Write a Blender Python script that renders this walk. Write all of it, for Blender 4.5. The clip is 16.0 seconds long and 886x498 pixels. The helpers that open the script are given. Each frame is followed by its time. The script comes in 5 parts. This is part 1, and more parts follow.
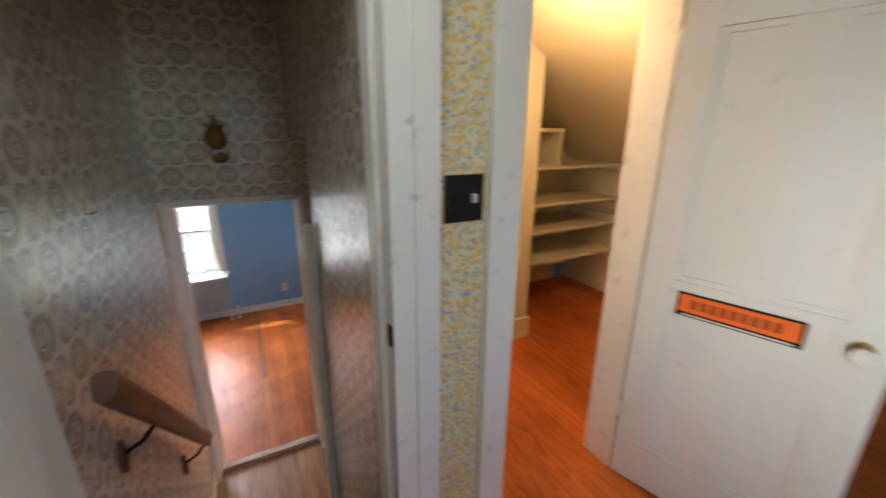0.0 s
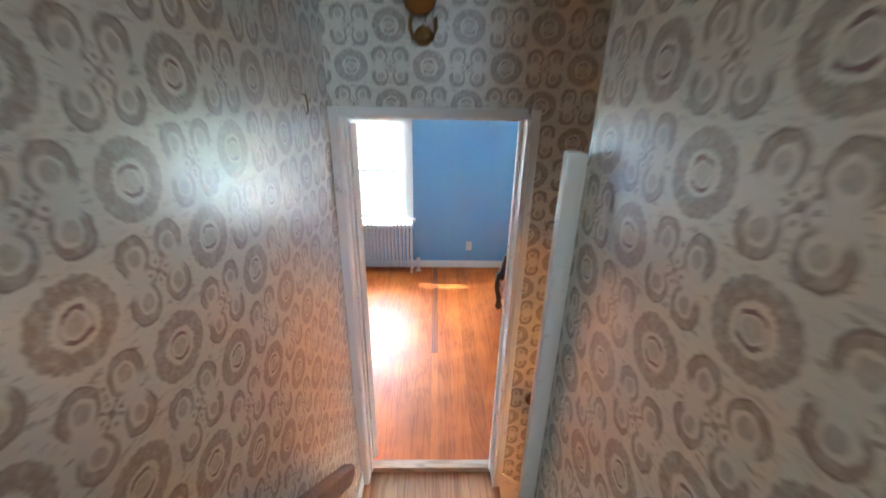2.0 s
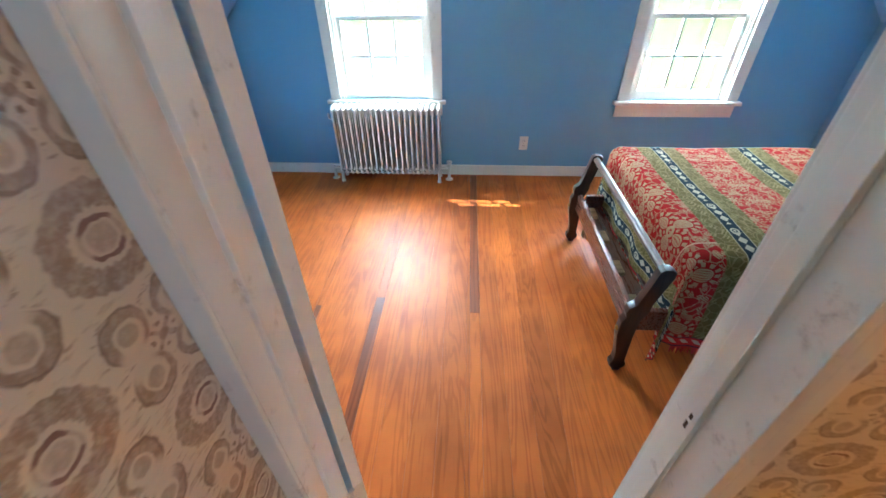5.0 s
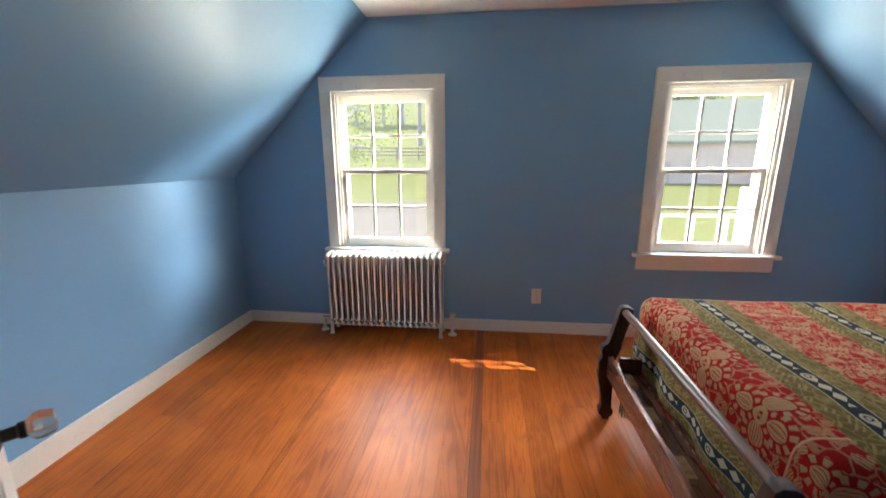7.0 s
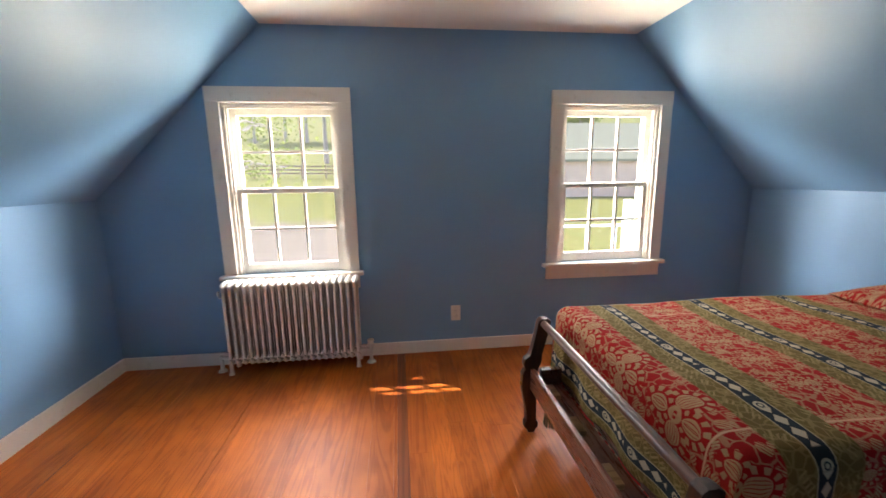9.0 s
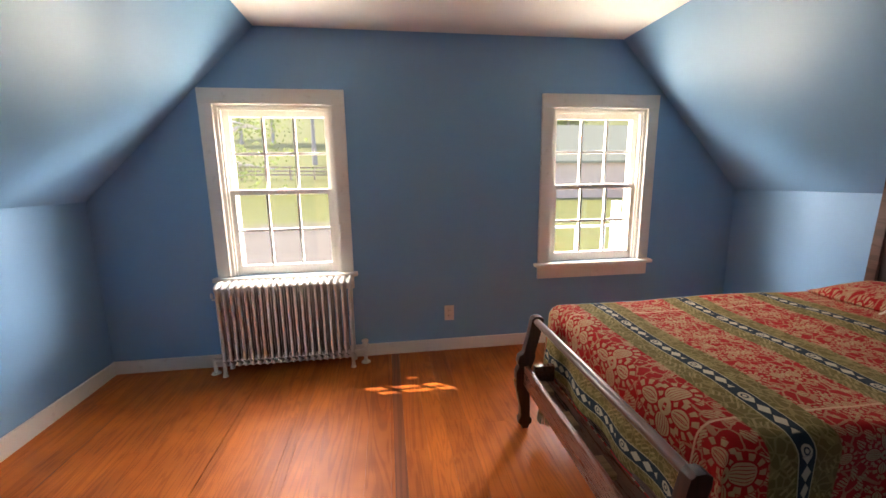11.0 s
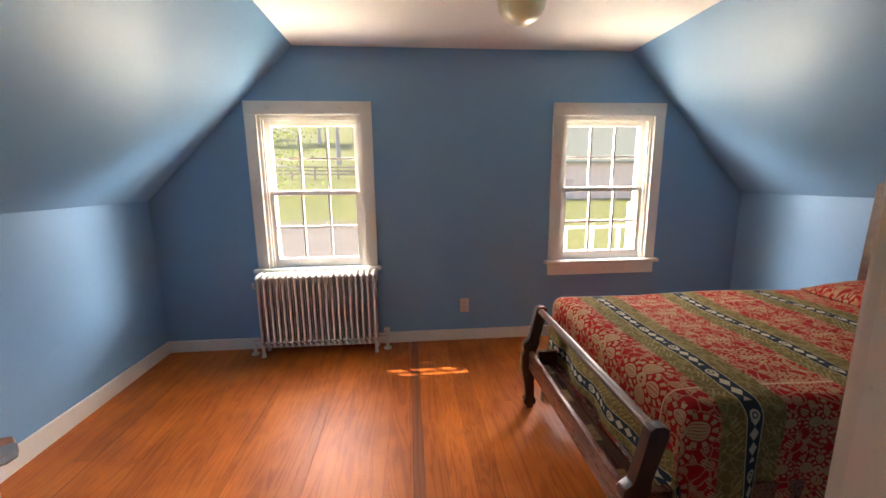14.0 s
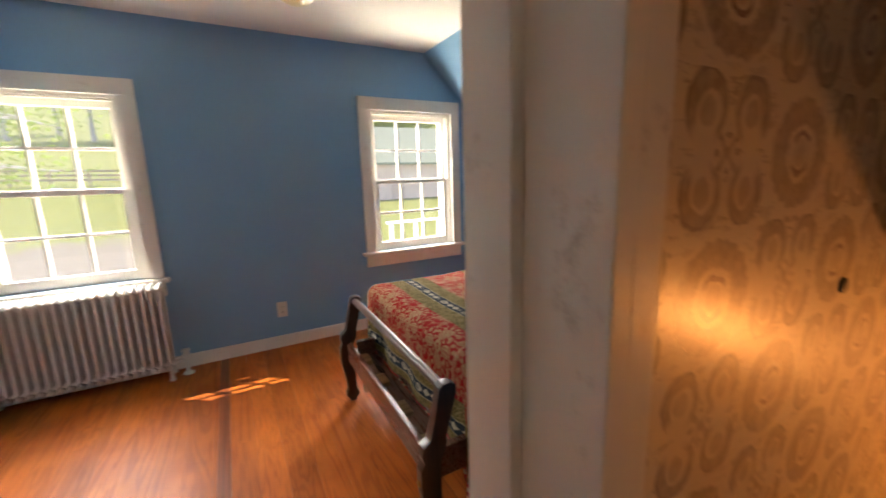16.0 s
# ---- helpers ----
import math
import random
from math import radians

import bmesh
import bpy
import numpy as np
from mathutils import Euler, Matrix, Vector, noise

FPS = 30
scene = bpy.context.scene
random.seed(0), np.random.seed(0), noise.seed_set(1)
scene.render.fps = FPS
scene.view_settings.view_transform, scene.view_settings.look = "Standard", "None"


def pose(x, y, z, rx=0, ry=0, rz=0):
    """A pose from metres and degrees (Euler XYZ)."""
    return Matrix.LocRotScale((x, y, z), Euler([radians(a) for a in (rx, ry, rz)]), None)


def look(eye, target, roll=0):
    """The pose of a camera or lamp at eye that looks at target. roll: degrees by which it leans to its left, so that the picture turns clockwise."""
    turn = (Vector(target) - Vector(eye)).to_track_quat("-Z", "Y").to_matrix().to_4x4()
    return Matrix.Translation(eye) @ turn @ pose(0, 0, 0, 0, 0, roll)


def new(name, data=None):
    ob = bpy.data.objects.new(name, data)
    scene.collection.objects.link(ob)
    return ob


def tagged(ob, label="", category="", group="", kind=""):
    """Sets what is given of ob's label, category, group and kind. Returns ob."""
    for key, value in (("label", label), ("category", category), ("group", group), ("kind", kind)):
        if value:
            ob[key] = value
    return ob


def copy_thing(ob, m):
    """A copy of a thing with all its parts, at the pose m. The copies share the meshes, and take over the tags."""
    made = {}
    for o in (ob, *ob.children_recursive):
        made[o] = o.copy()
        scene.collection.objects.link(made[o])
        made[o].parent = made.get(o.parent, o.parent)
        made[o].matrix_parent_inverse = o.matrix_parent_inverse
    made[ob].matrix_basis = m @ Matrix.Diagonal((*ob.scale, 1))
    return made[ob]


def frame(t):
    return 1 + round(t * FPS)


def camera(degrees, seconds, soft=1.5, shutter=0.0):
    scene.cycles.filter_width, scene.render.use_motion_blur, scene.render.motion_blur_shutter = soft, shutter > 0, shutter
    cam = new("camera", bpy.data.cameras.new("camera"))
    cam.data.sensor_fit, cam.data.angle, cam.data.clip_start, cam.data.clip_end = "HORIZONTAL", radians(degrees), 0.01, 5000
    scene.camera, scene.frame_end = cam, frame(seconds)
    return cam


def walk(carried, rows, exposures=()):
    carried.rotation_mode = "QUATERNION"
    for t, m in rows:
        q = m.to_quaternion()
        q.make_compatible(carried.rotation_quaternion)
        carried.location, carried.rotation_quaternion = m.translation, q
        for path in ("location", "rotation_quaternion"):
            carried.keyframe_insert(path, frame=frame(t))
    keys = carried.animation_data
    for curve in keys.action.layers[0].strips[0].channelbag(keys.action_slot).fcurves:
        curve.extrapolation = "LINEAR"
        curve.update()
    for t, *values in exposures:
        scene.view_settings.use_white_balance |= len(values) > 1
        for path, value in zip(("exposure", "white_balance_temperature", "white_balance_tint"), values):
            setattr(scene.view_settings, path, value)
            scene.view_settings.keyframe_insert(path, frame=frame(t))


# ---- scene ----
cam = camera(97.6, 16.0, soft=1.6, shutter=0.4)
PATH = [
    (0, (0.292, -2.241, 2.575), (1.181, -0.548, 1.99), 0.4),
    (0.5, (0.288, -1.99, 2.515), (0.575, -0.102, 1.919), 0.4),
    (1, (0.256, -1.671, 2.461), (0.293, 0.239, 1.869), 0.1),
    (1.5, (0.250, -1.378, 2.334), (0.318, 0.538, 1.766), 0.7),
    (2, (0.265, -1.028, 2.228), (0.306, 0.816, 1.453), 1.05),
    (2.5, (0.223, -0.739, 2.113), (0.141, 0.946, 1.040), 0.55),
    (3, (0.224, -0.478, 1.981), (0.093, 1.103, 0.763), -0.1),
    (3.2, (0.236, -0.376, 1.943), (0.055, 1.185, 0.705), -1.1),
    (5.3, (0.196, 0.35, 1.568), (0.112, 1.966, 0.393), -0.6),
    (5.5, (0.212, 0.4, 1.546), (0.138, 2.019, 0.374), -0.5),
    (6, (0.215, 0.512, 1.456), (0.114, 2.13, 0.284), -0.4),
    (6.5, (0.212, 0.602, 1.386), (0.036, 2.393, 0.514), -0.4),
    (7, (0.304, 0.666, 1.369), (0.083, 2.603, 0.923), -0.3),
    (7.5, (0.319, 0.713, 1.338), (0.123, 2.67, 0.972), -0.3),
    (8, (0.295, 0.742, 1.352), (0.194, 2.706, 0.987), -0.4),
    (8.5, (0.307, 0.769, 1.343), (0.336, 2.736, 0.983), -0.6),
    (9, (0.29, 0.772, 1.364), (0.51, 2.726, 0.999), -0.8),
    (9.2, (0.282, 0.762, 1.36), (0.553, 2.71, 1.0), -0.8),
    (11.5, (0.256, 0.725, 1.373), (0.53, 2.673, 1.014), -0.8),
    (12, (0.264, 0.639, 1.399), (0.406, 2.602, 1.041), -0.6),
    (12.5, (0.238, 0.524, 1.422), (0.231, 2.492, 1.065), -0.4),
    (13, (0.262, 0.495, 1.411), (0.249, 2.463, 1.053), -0.4),
    (13.5, (0.253, 0.491, 1.402), (0.348, 2.456, 1.044), -0.6),
    (14, (0.255, 0.481, 1.391), (0.424, 2.442, 1.031), -0.6),
    (14.5, (0.268, 0.468, 1.38), (0.449, 2.427, 1.02), -0.6),
    (15, (0.309, 0.445, 1.366), (0.581, 2.394, 1.008), -0.8),
    (15.5, (0.384, 0.464, 1.361), (0.94, 2.35, 0.993), -1.2),
    (16, (0.433, 0.437, 1.315), (1.37, 2.165, 0.949), -1.7),
]
EXPOSURES = [(0.0, 3.15, 5500, 5), (0.5, 3.2, 5500, 4), (1.0, 3.36, 5150, 1), (1.5, 3.95, 4800, -2), (2.0, 4.2, 4800, -2), (3.2, 4.2, 4800, -4),
             (5.3, 3.5, 4800, -8), (5.7, 3.25, 5100, -4), (6.5, 2.95, 5700, 4), (7.0, 2.7, 6300, 9), (7.5, 2.6, 6500, 12), (9.2, 2.6, 6750, 16), (11.5, 2.6, 6950, 18), (15.0, 2.62, 7050, 18), (16.0, 2.7, 6900, 12)]
walk(cam, [(t, look(eye, target, roll)) for t, eye, target, roll in PATH], EXPOSURES)

# ---- world, sun, lamps ----
SUN_DIR = Vector((0.55, -0.40, -1.0)).normalized()
world = bpy.data.worlds.new("sky")
scene.world = world
world.use_nodes = True
wn = world.node_tree
sky = wn.nodes.new("ShaderNodeTexSky")
sky.sky_type = "NISHITA"
sky.sun_disc = False
sky.sun_elevation = radians(55.8)
sky.sun_rotation = radians(-54)
wn.links.new(sky.outputs[0], wn.nodes["Background"].inputs[0])
wn.nodes["Background"].inputs[1].default_value = 0.085


def lamp(name, kind, m, energy, color, size=0.1):
    data = bpy.data.lights.new(name, kind)
    data.energy, data.color = energy, color
    if kind == "SUN":
        data.angle = size
    elif kind == "POINT":
        data.shadow_soft_size = size
    else:
        data.size = size
    ob = new(name, data)
    ob.matrix_world = m
    return ob


lamp("sun", "SUN", look((-20, 20, 40), Vector((-20, 20, 40)) + SUN_DIR), 2.0, (1.0, 0.93, 0.82), radians(0.5))
# unseen area lamps added before the gable, standing in for sky and sunlit yard
for sx, sy, sz, watts, wide, high in ((0.7, 7.2, 4.9, 1150, 10.0, 5.0), (9.5, 7.4, 3.3, 1400, 6.0, 4.0), (-8.1, 7.4, 3.3, 1000, 6.0, 4.0)):
    sky_fill = lamp("sky_fill", "AREA", look((sx, sy, sz), (0.7, 3.6, 1.2)), watts, (1.0, 0.98, 0.94), wide)
    sky_fill.data.shape, sky_fill.data.size_y = "RECTANGLE", high
# added lamps hidden below the sills, in place of light bounced off the ground
for wx, watts in ((-0.475, 64), (1.8725, 54)):
    lamp("ground_bounce_fill", "AREA", look((wx, 4.50, -0.25), (wx, 2.6, 1.75)), watts, (1.0, 0.95, 0.74), 1.7)
# unseen narrow fill added to brighten the closet door; this wall has no window
hall_fill = lamp("closet_door_fill", "AREA", look((-0.80, -3.1, 2.45), (1.72, -1.75, 2.05)), 0.38, (1.0, 0.90, 0.72), 0.5)
hall_fill.data.spread = radians(38)
# fill lamp added behind the walker, out of view
lamp("hall_end_fill", "AREA", look((1.1, -4.05, 2.55), (0.9, 0, 2.3)), 0.5, (1.0, 0.96, 0.88), 1.2)
# unseen fill added under the hall ceiling to light stairs and jambs; no fixture
lamp("hall_ceiling_fill", "POINT", pose(0.20, -1.82, 3.38), 1.15, (0.96, 0.98, 0.92), 0.12)
lamp("downstairs_lamp", "POINT", pose(2.20, -0.070, 0.66), 3.0, (1.0, 0.36, 0.085), 0.055)
lamp("closet_bulb", "POINT", pose(1.55, -0.85, 2.95), 3.3, (1.0, 0.60, 0.26), 0.12)

# ---- materials ----


class Nodes:
    """Short hand for building one node material."""

    def __init__(self, name):
        self.mat = bpy.data.materials.new(name)
        self.mat.use_nodes = True
        self.tree = self.mat.node_tree
        self.bsdf = self.tree.nodes["Principled BSDF"]
        self.out = self.tree.nodes["Material Output"]

    def node(self, kind, **props):
        n = self.tree.nodes.new("ShaderNode" + kind)
        for k, v in props.items():
            if k == "operation":
                n.operation = v
            elif k == "data_type":
                n.data_type = v
            elif k == "feature":
                n.feature = v
            elif k == "blend_type":
                n.blend_type = v
            elif k == "wave_type":
                n.wave_type = v
        return n

    def put(self, socket, value):
        if isinstance(value, (int, float)):
            socket.default_value = value
        elif isinstance(value, tuple):
            socket.default_value = value if len(value) == 3 and socket.type == "VECTOR" else (*value[:3], 1.0)
        else:
            self.tree.links.new(value, socket)

    def m(self, op, a, b=0.0, c=0.0):
        n = self.node("Math", operation=op)
        for s, v in zip(n.inputs, (a, b, c)):
            self.put(s, v)
        return n.outputs[0]

    def add(self, a, b): return self.m("ADD", a, b)
    def sub(self, a, b): return self.m("SUBTRACT", a, b)
    def mul(self, a, b): return self.m("MULTIPLY", a, b)
    def mx(self, a, b): return self.m("MAXIMUM", a, b)
    def mn(self, a, b): return self.m("MINIMUM", a, b)

    def band(self, x, centre, half, soft):
        """1 where x lies within half of centre, falling to 0 over soft."""
        d = self.m("ABSOLUTE", self.sub(x, centre))
        return self.ramp(d, half + soft, half)

    def ramp(self, x, lo, hi, to0=0.0, to1=1.0):
        n = self.tree.nodes.new("ShaderNodeMapRange")
        n.interpolation_type = "SMOOTHSTEP"
        for s, v in zip(n.inputs[:5], (x, lo, hi, to0, to1)):
            self.put(s, v)
        return n.outputs[0]

    def mix(self, f, a, b, kind="MIX"):
        n = self.node("Mix", data_type="RGBA", blend_type=kind)
        self.put(n.inputs[0], f), self.put(n.inputs[6], a), self.put(n.inputs[7], b)
        return n.outputs[2]

    def pos(self, scale=(1, 1, 1), kind="Object", turn=(0, 0, 0)):
        c = self.node("TexCoord")
        mp = self.node("Mapping")
        self.tree.links.new(c.outputs[kind], mp.inputs[0])
        mp.inputs[3].default_value = scale
        mp.inputs[2].default_value = turn
        return mp.outputs[0]

    def xyz(self, v):
        n = self.node("SeparateXYZ")
        self.put(n.inputs[0], v)
        return n.outputs

    def noise(self, v, scale, detail=4.0, rough=0.55, distort=0.0):
        n = self.node("TexNoise")
        self.put(n.inputs["Vector"], v)
        n.inputs["Scale"].default_value, n.inputs["Detail"].default_value = scale, detail
        n.inputs["Roughness"].default_value, n.inputs["Distortion"].default_value = rough, distort
        return n.outputs[0]

    def voronoi(self, v, scale, feature="F1", rand=1.0):
        n = self.node("TexVoronoi", feature=feature)
        self.put(n.inputs["Vector"], v)
        n.inputs["Scale"].default_value, n.inputs["Randomness"].default_value = scale, rand
        return n.outputs

    def random(self):
        return self.node("ObjectInfo").outputs["Random"]

    def bump(self, height, strength=0.3, dist=0.002):
        n = self.node("Bump")
        n.inputs["Strength"].default_value, n.inputs["Distance"].default_value = strength, dist
        self.put(n.inputs["Height"], height)
        self.tree.links.new(n.outputs[0], self.bsdf.inputs["Normal"])

    def done(self, color, rough=0.5, metal=0.0, coat=0.0, spec=0.5, coat_rough=0.22):
        self.put(self.bsdf.inputs["Base Color"], color)
        self.put(self.bsdf.inputs["Roughness"], rough)
        self.put(self.bsdf.inputs["Metallic"], metal)
        self.put(self.bsdf.inputs["Coat Weight"], coat)
        self.put(self.bsdf.inputs["Specular IOR Level"], spec)
        self.bsdf.inputs["Coat Roughness"].default_value = coat_rough
        self.bsdf.inputs["Coat IOR"].default_value = 1.9
        return self.mat


def paint(name, color, rough=0.5, vary=0.06, dirt=None, dirt_amount=0.0, bump=0.12, grain=140):
    """Brushed or rolled paint: faint blotches, roller stipple and, if asked, worn dirt."""
    g = Nodes(name)
    p = g.pos()
    big = g.noise(p, 2.2, 3)
    fine = g.noise(p, grain, 3)
    dark = tuple(c * (1 - vary) for c in color)
    light = tuple(min(1, c * (1 + vary)) for c in color)
    c = g.mix(big, dark, light)
    if dirt:
        w = g.ramp(g.noise(p, 14, 6, 0.7), 0.58, 0.75)
        c = g.mix(g.mul(w, dirt_amount), c, dirt)
    g.bump(fine, bump, 0.0015)
    return g.done(c, g.ramp(big, 0.2, 0.8, rough - 0.05, rough + 0.05))


def wood(name, dark, light, rough=0.3, axis="y", grain=1.0, coat=0.3, per_piece=0.25, bump=0.1, spec=0.5, ring=0.50, pore=0.42, cloud=0.0, lines=46.0, wave=0.8):
    """Grain that runs along one axis, with growth rings, pores and a shade for each piece."""
    g = Nodes(name)
    s = {"x": (0.9, 14, 14), "y": (14, 0.9, 14), "z": (14, 14, 0.9)}[axis]
    r = g.random()
    off = g.node("CombineXYZ")
    g.put(off.inputs[0], g.mul(r, 37.0)), g.put(off.inputs[1], g.mul(r, 91.0)), g.put(off.inputs[2], g.mul(r, 53.0))
    va = g.node("VectorMath", operation="ADD")
    g.tree.links.new(g.pos(tuple(k * grain for k in s)), va.inputs[0]), g.tree.links.new(off.outputs[0], va.inputs[1])
    v = va.outputs[0]
    n1 = g.noise(v, 0.55, 3, 0.5, wave)
    rings = g.m("SINE", g.mul(n1, lines))
    rings = g.ramp(rings, -0.2, 1.0)
    pores = g.noise(v, 7.0, 3, 0.6)
    f = g.add(g.add(g.mul(rings, ring), g.mul(pores, pore)), g.mul(g.ramp(g.noise(g.pos(), 2.6, 3), 0.3, 0.7), cloud))
    c = g.mix(f, light, dark)
    shade = g.add(1.0 - per_piece / 2, g.mul(r, per_piece))
    n = g.node("Mix", data_type="RGBA", blend_type="MULTIPLY")
    n.inputs[0].default_value = 1.0
    g.put(n.inputs[6], c)
    cc = g.node("CombineColor")
    for i in range(3):
        g.put(cc.inputs[i], shade)
    g.tree.links.new(cc.outputs[0], n.inputs[7])
    g.bump(f, bump, 0.001)
    return g.done(n.outputs[2], g.ramp(pores, 0.3, 0.8, rough - 0.06, rough + 0.08), 0.0, coat, spec)


def plain(name, color, rough=0.5, metal=0.0, coat=0.0):
    g = Nodes(name)
    n = g.noise(g.pos(), 30, 4)
    return g.done(g.mix(n, tuple(c * 0.85 for c in color), tuple(min(1, c * 1.12) for c in color)), g.ramp(n, 0.3, 0.7, max(0.03, rough - 0.05), rough + 0.05), metal, coat)


def medallion_paper(name, axis, cu, cv, pu, pv, rough=0.42, spec=1.0, coat=1.0, coat_rough=0.27):
    """Vinyl wallpaper: ringed medallions in turn with four-curl scrolls, taupe on cream."""
    g = Nodes(name)
    p = g.pos()
    x, y, z = g.xyz(p)
    wob = g.noise(p, 26, 2)
    w = g.mul(g.sub(wob, 0.5), 0.16)
    wu, wv = g.mul(g.sub(g.noise(p, 38, 3), 0.5), 0.085), g.mul(g.sub(g.noise(g.pos((1.3, 1.3, 1.3), turn=(0.4, 0.2, 0)), 41, 3), 0.5), 0.085)
    u = g.add(g.m("DIVIDE", g.sub(y if axis == "x" else x, cu), pu), 20.5)
    v = g.add(g.m("DIVIDE", g.sub(z, cv), pv), 40.5)
    iu, iv = g.m("FLOOR", u), g.m("FLOOR", v)
    odd = g.m("MODULO", g.m("ABSOLUTE", g.add(iu, iv)), 2.0)
    fu, fv = g.add(g.sub(g.sub(u, iu), 0.5), wu), g.add(g.sub(g.sub(v, iv), 0.5), wv)
    r = g.add(g.m("SQRT", g.add(g.mul(fu, fu), g.mul(fv, fv))), g.mul(w, 0.35))
    ang = g.m("ARCTAN2", fv, fu)
    petals = g.mul(g.m("COSINE", g.mul(ang, 22.0)), 0.008)
    outer = g.band(g.add(r, petals), 0.325, 0.085, 0.03)
    inner = g.band(r, 0.150, 0.012, 0.012)
    dashes = g.ramp(g.m("ABSOLUTE", g.m("SINE", ang)), 0.45, 0.75)
    centre = g.ramp(r, 0.125, 0.085)
    medal = g.mx(g.mx(g.mul(outer, 0.9), g.mul(centre, 0.55)), g.mul(inner, g.add(0.45, g.mul(dashes, 0.5))))
    # scroll cell, folded into one quarter
    au, av = g.m("ABSOLUTE", fu), g.m("ABSOLUTE", fv)
    du, dv = g.sub(au, 0.25), g.mul(g.sub(av, 0.255), 0.88)
    rc = g.add(g.m("SQRT", g.add(g.mul(du, du), g.mul(dv, dv))), g.mul(w, 0.25))
    ac = g.m("ARCTAN2", dv, du)
    out = g.m("COSINE", g.sub(ac, 0.785))                       # 1 away from the middle of the cell, -1 towards it
    wide = g.add(0.030, g.mul(out, 0.018))
    curl = g.mul(g.ramp(g.m("ABSOLUTE", g.sub(rc, 0.170)), g.add(wide, 0.024), wide), g.ramp(g.m("COSINE", g.sub(ac, 1.75)), -0.92, -0.50, 0.05, 1.0))
    dot = g.ramp(rc, 0.100, 0.070)
    arm = g.mul(g.band(g.sub(au, av), 0.0, 0.020, 0.020), g.ramp(au, 0.17, 0.11))
    bud = g.mx(g.ramp(r, 0.055, 0.030), g.mul(g.band(r, 0.115, 0.014, 0.014), g.ramp(g.m("COSINE", g.mul(ang, 8.0)), -0.1, 0.3)))
    feather = g.ramp(g.noise(g.pos((1.0, 1.0, 3.6), turn=(0.25, 0.25, 0)), 34, 3, 0.6), 0.52, 0.63)
    between = g.mul(g.mul(feather, g.ramp(rc, 0.215, 0.245)), g.ramp(r, 0.10, 0.15))
    rim = g.mul(g.band(rc, 0.208, 0.007, 0.009), curl)
    scroll = g.mx(g.mx(g.mul(curl, 0.88), g.mul(dot, 0.62)), g.mx(g.mx(g.mul(arm, 0.6), bud), g.mul(between, 0.85)))
    speck = g.ramp(g.noise(p, 120, 3, 0.6), 0.62, 0.50, 0.72, 1.0)
    medal = g.mx(g.mul(medal, speck), g.mul(g.mul(feather, g.ramp(r, 0.44, 0.50)), 0.40))
    mask = g.add(g.mul(medal, g.sub(1.0, odd)), g.mul(scroll, odd))
    worn = g.ramp(g.noise(p, 75, 5, 0.7), 0.34, 0.62)
    mask = g.mul(mask, g.add(0.62, g.mul(worn, 0.38)))
    ground = g.mix(g.noise(p, 5, 4), (0.61, 0.55, 0.43), (0.72, 0.655, 0.53))
    ink = g.mix(g.noise(p, 18, 3), (0.185, 0.128, 0.080), (0.305, 0.222, 0.148))
    c = g.mix(mask, ground, ink)
    red = g.mul(g.mul(g.band(r, 0.15, 0.016, 0.012), g.sub(1.0, odd)), g.mul(dashes, 0.8))
    c = g.mix(red, c, (0.15, 0.055, 0.045))
    c = g.mix(g.mul(g.mul(rim, odd), 0.55), c, (0.13, 0.088, 0.066))
    g.bump(g.add(g.noise(p, 90, 4), g.mul(mask, 0.8)), 0.10, 0.0012)
    return g.done(c, g.add(rough, g.mul(mask, 0.08)), 0.0, coat, spec, coat_rough)


def floral_paper(name):
    """Small yellow, blue and orange flowers on cream."""
    g = Nodes(name)
    p = g.pos((1, 1, 1))
    wn_ = g.node("TexNoise")
    g.tree.links.new(p, wn_.inputs["Vector"])
    wn_.inputs["Scale"].default_value = 24
    va = g.node("VectorMath", operation="MULTIPLY_ADD")
    g.tree.links.new(wn_.outputs[1], va.inputs[0])
    va.inputs[1].default_value = (0.022, 0.022, 0.022)
    g.tree.links.new(p, va.inputs[2])
    q = va.outputs[0]
    a, b, o = g.voronoi(q, 68)[0], g.voronoi(q, 52)[0], g.voronoi(q, 40)[0]
    c = g.mix(g.noise(p, 12, 3), (0.68, 0.60, 0.38), (0.76, 0.69, 0.48))
    c = g.mix(g.ramp(a, 0.55, 0.38), c, (0.70, 0.49, 0.13))
    c = g.mix(g.ramp(b, 0.34, 0.22), c, (0.26, 0.40, 0.58))
    c = g.mix(g.ramp(o, 0.24, 0.16), c, (0.70, 0.28, 0.08))
    g.bump(g.noise(p, 160, 3), 0.15, 0.001)
    return g.done(c, 0.55)


BLUE = paint("blue_wall_paint", (0.178, 0.345, 0.540), 0.42, 0.05)
WHITE_CEIL = paint("white_ceiling_paint", (0.80, 0.77, 0.73), 0.6, 0.03)
TRIM = paint("white_trim_paint", (0.74, 0.71, 0.65), 0.38, 0.05, (0.36, 0.29, 0.22), 0.35, 0.1, 60)
OLD_TRIM = paint("worn_cream_trim_paint", (0.81, 0.78, 0.72), 0.42, 0.08, (0.27, 0.20, 0.15), 0.55, 0.2, 50)
PAPER_L = medallion_paper("medallion_wallpaper_left", "x", -0.024, 1.670, 0.150, 0.142)
PAPER_R = medallion_paper("medallion_wallpaper_right", "x", -0.222, 1.842, 0.150, 0.142)
PAPER_Y = medallion_paper("medallion_wallpaper_end", "y", 0.835, 1.467, 0.150, 0.138, 0.52, 0.5, 0.55, 0.30)
FLORAL = floral_paper("yellow_floral_wallpaper")
CREAM = paint("cream_closet_paint", (0.66, 0.58, 0.42), 0.5, 0.06)
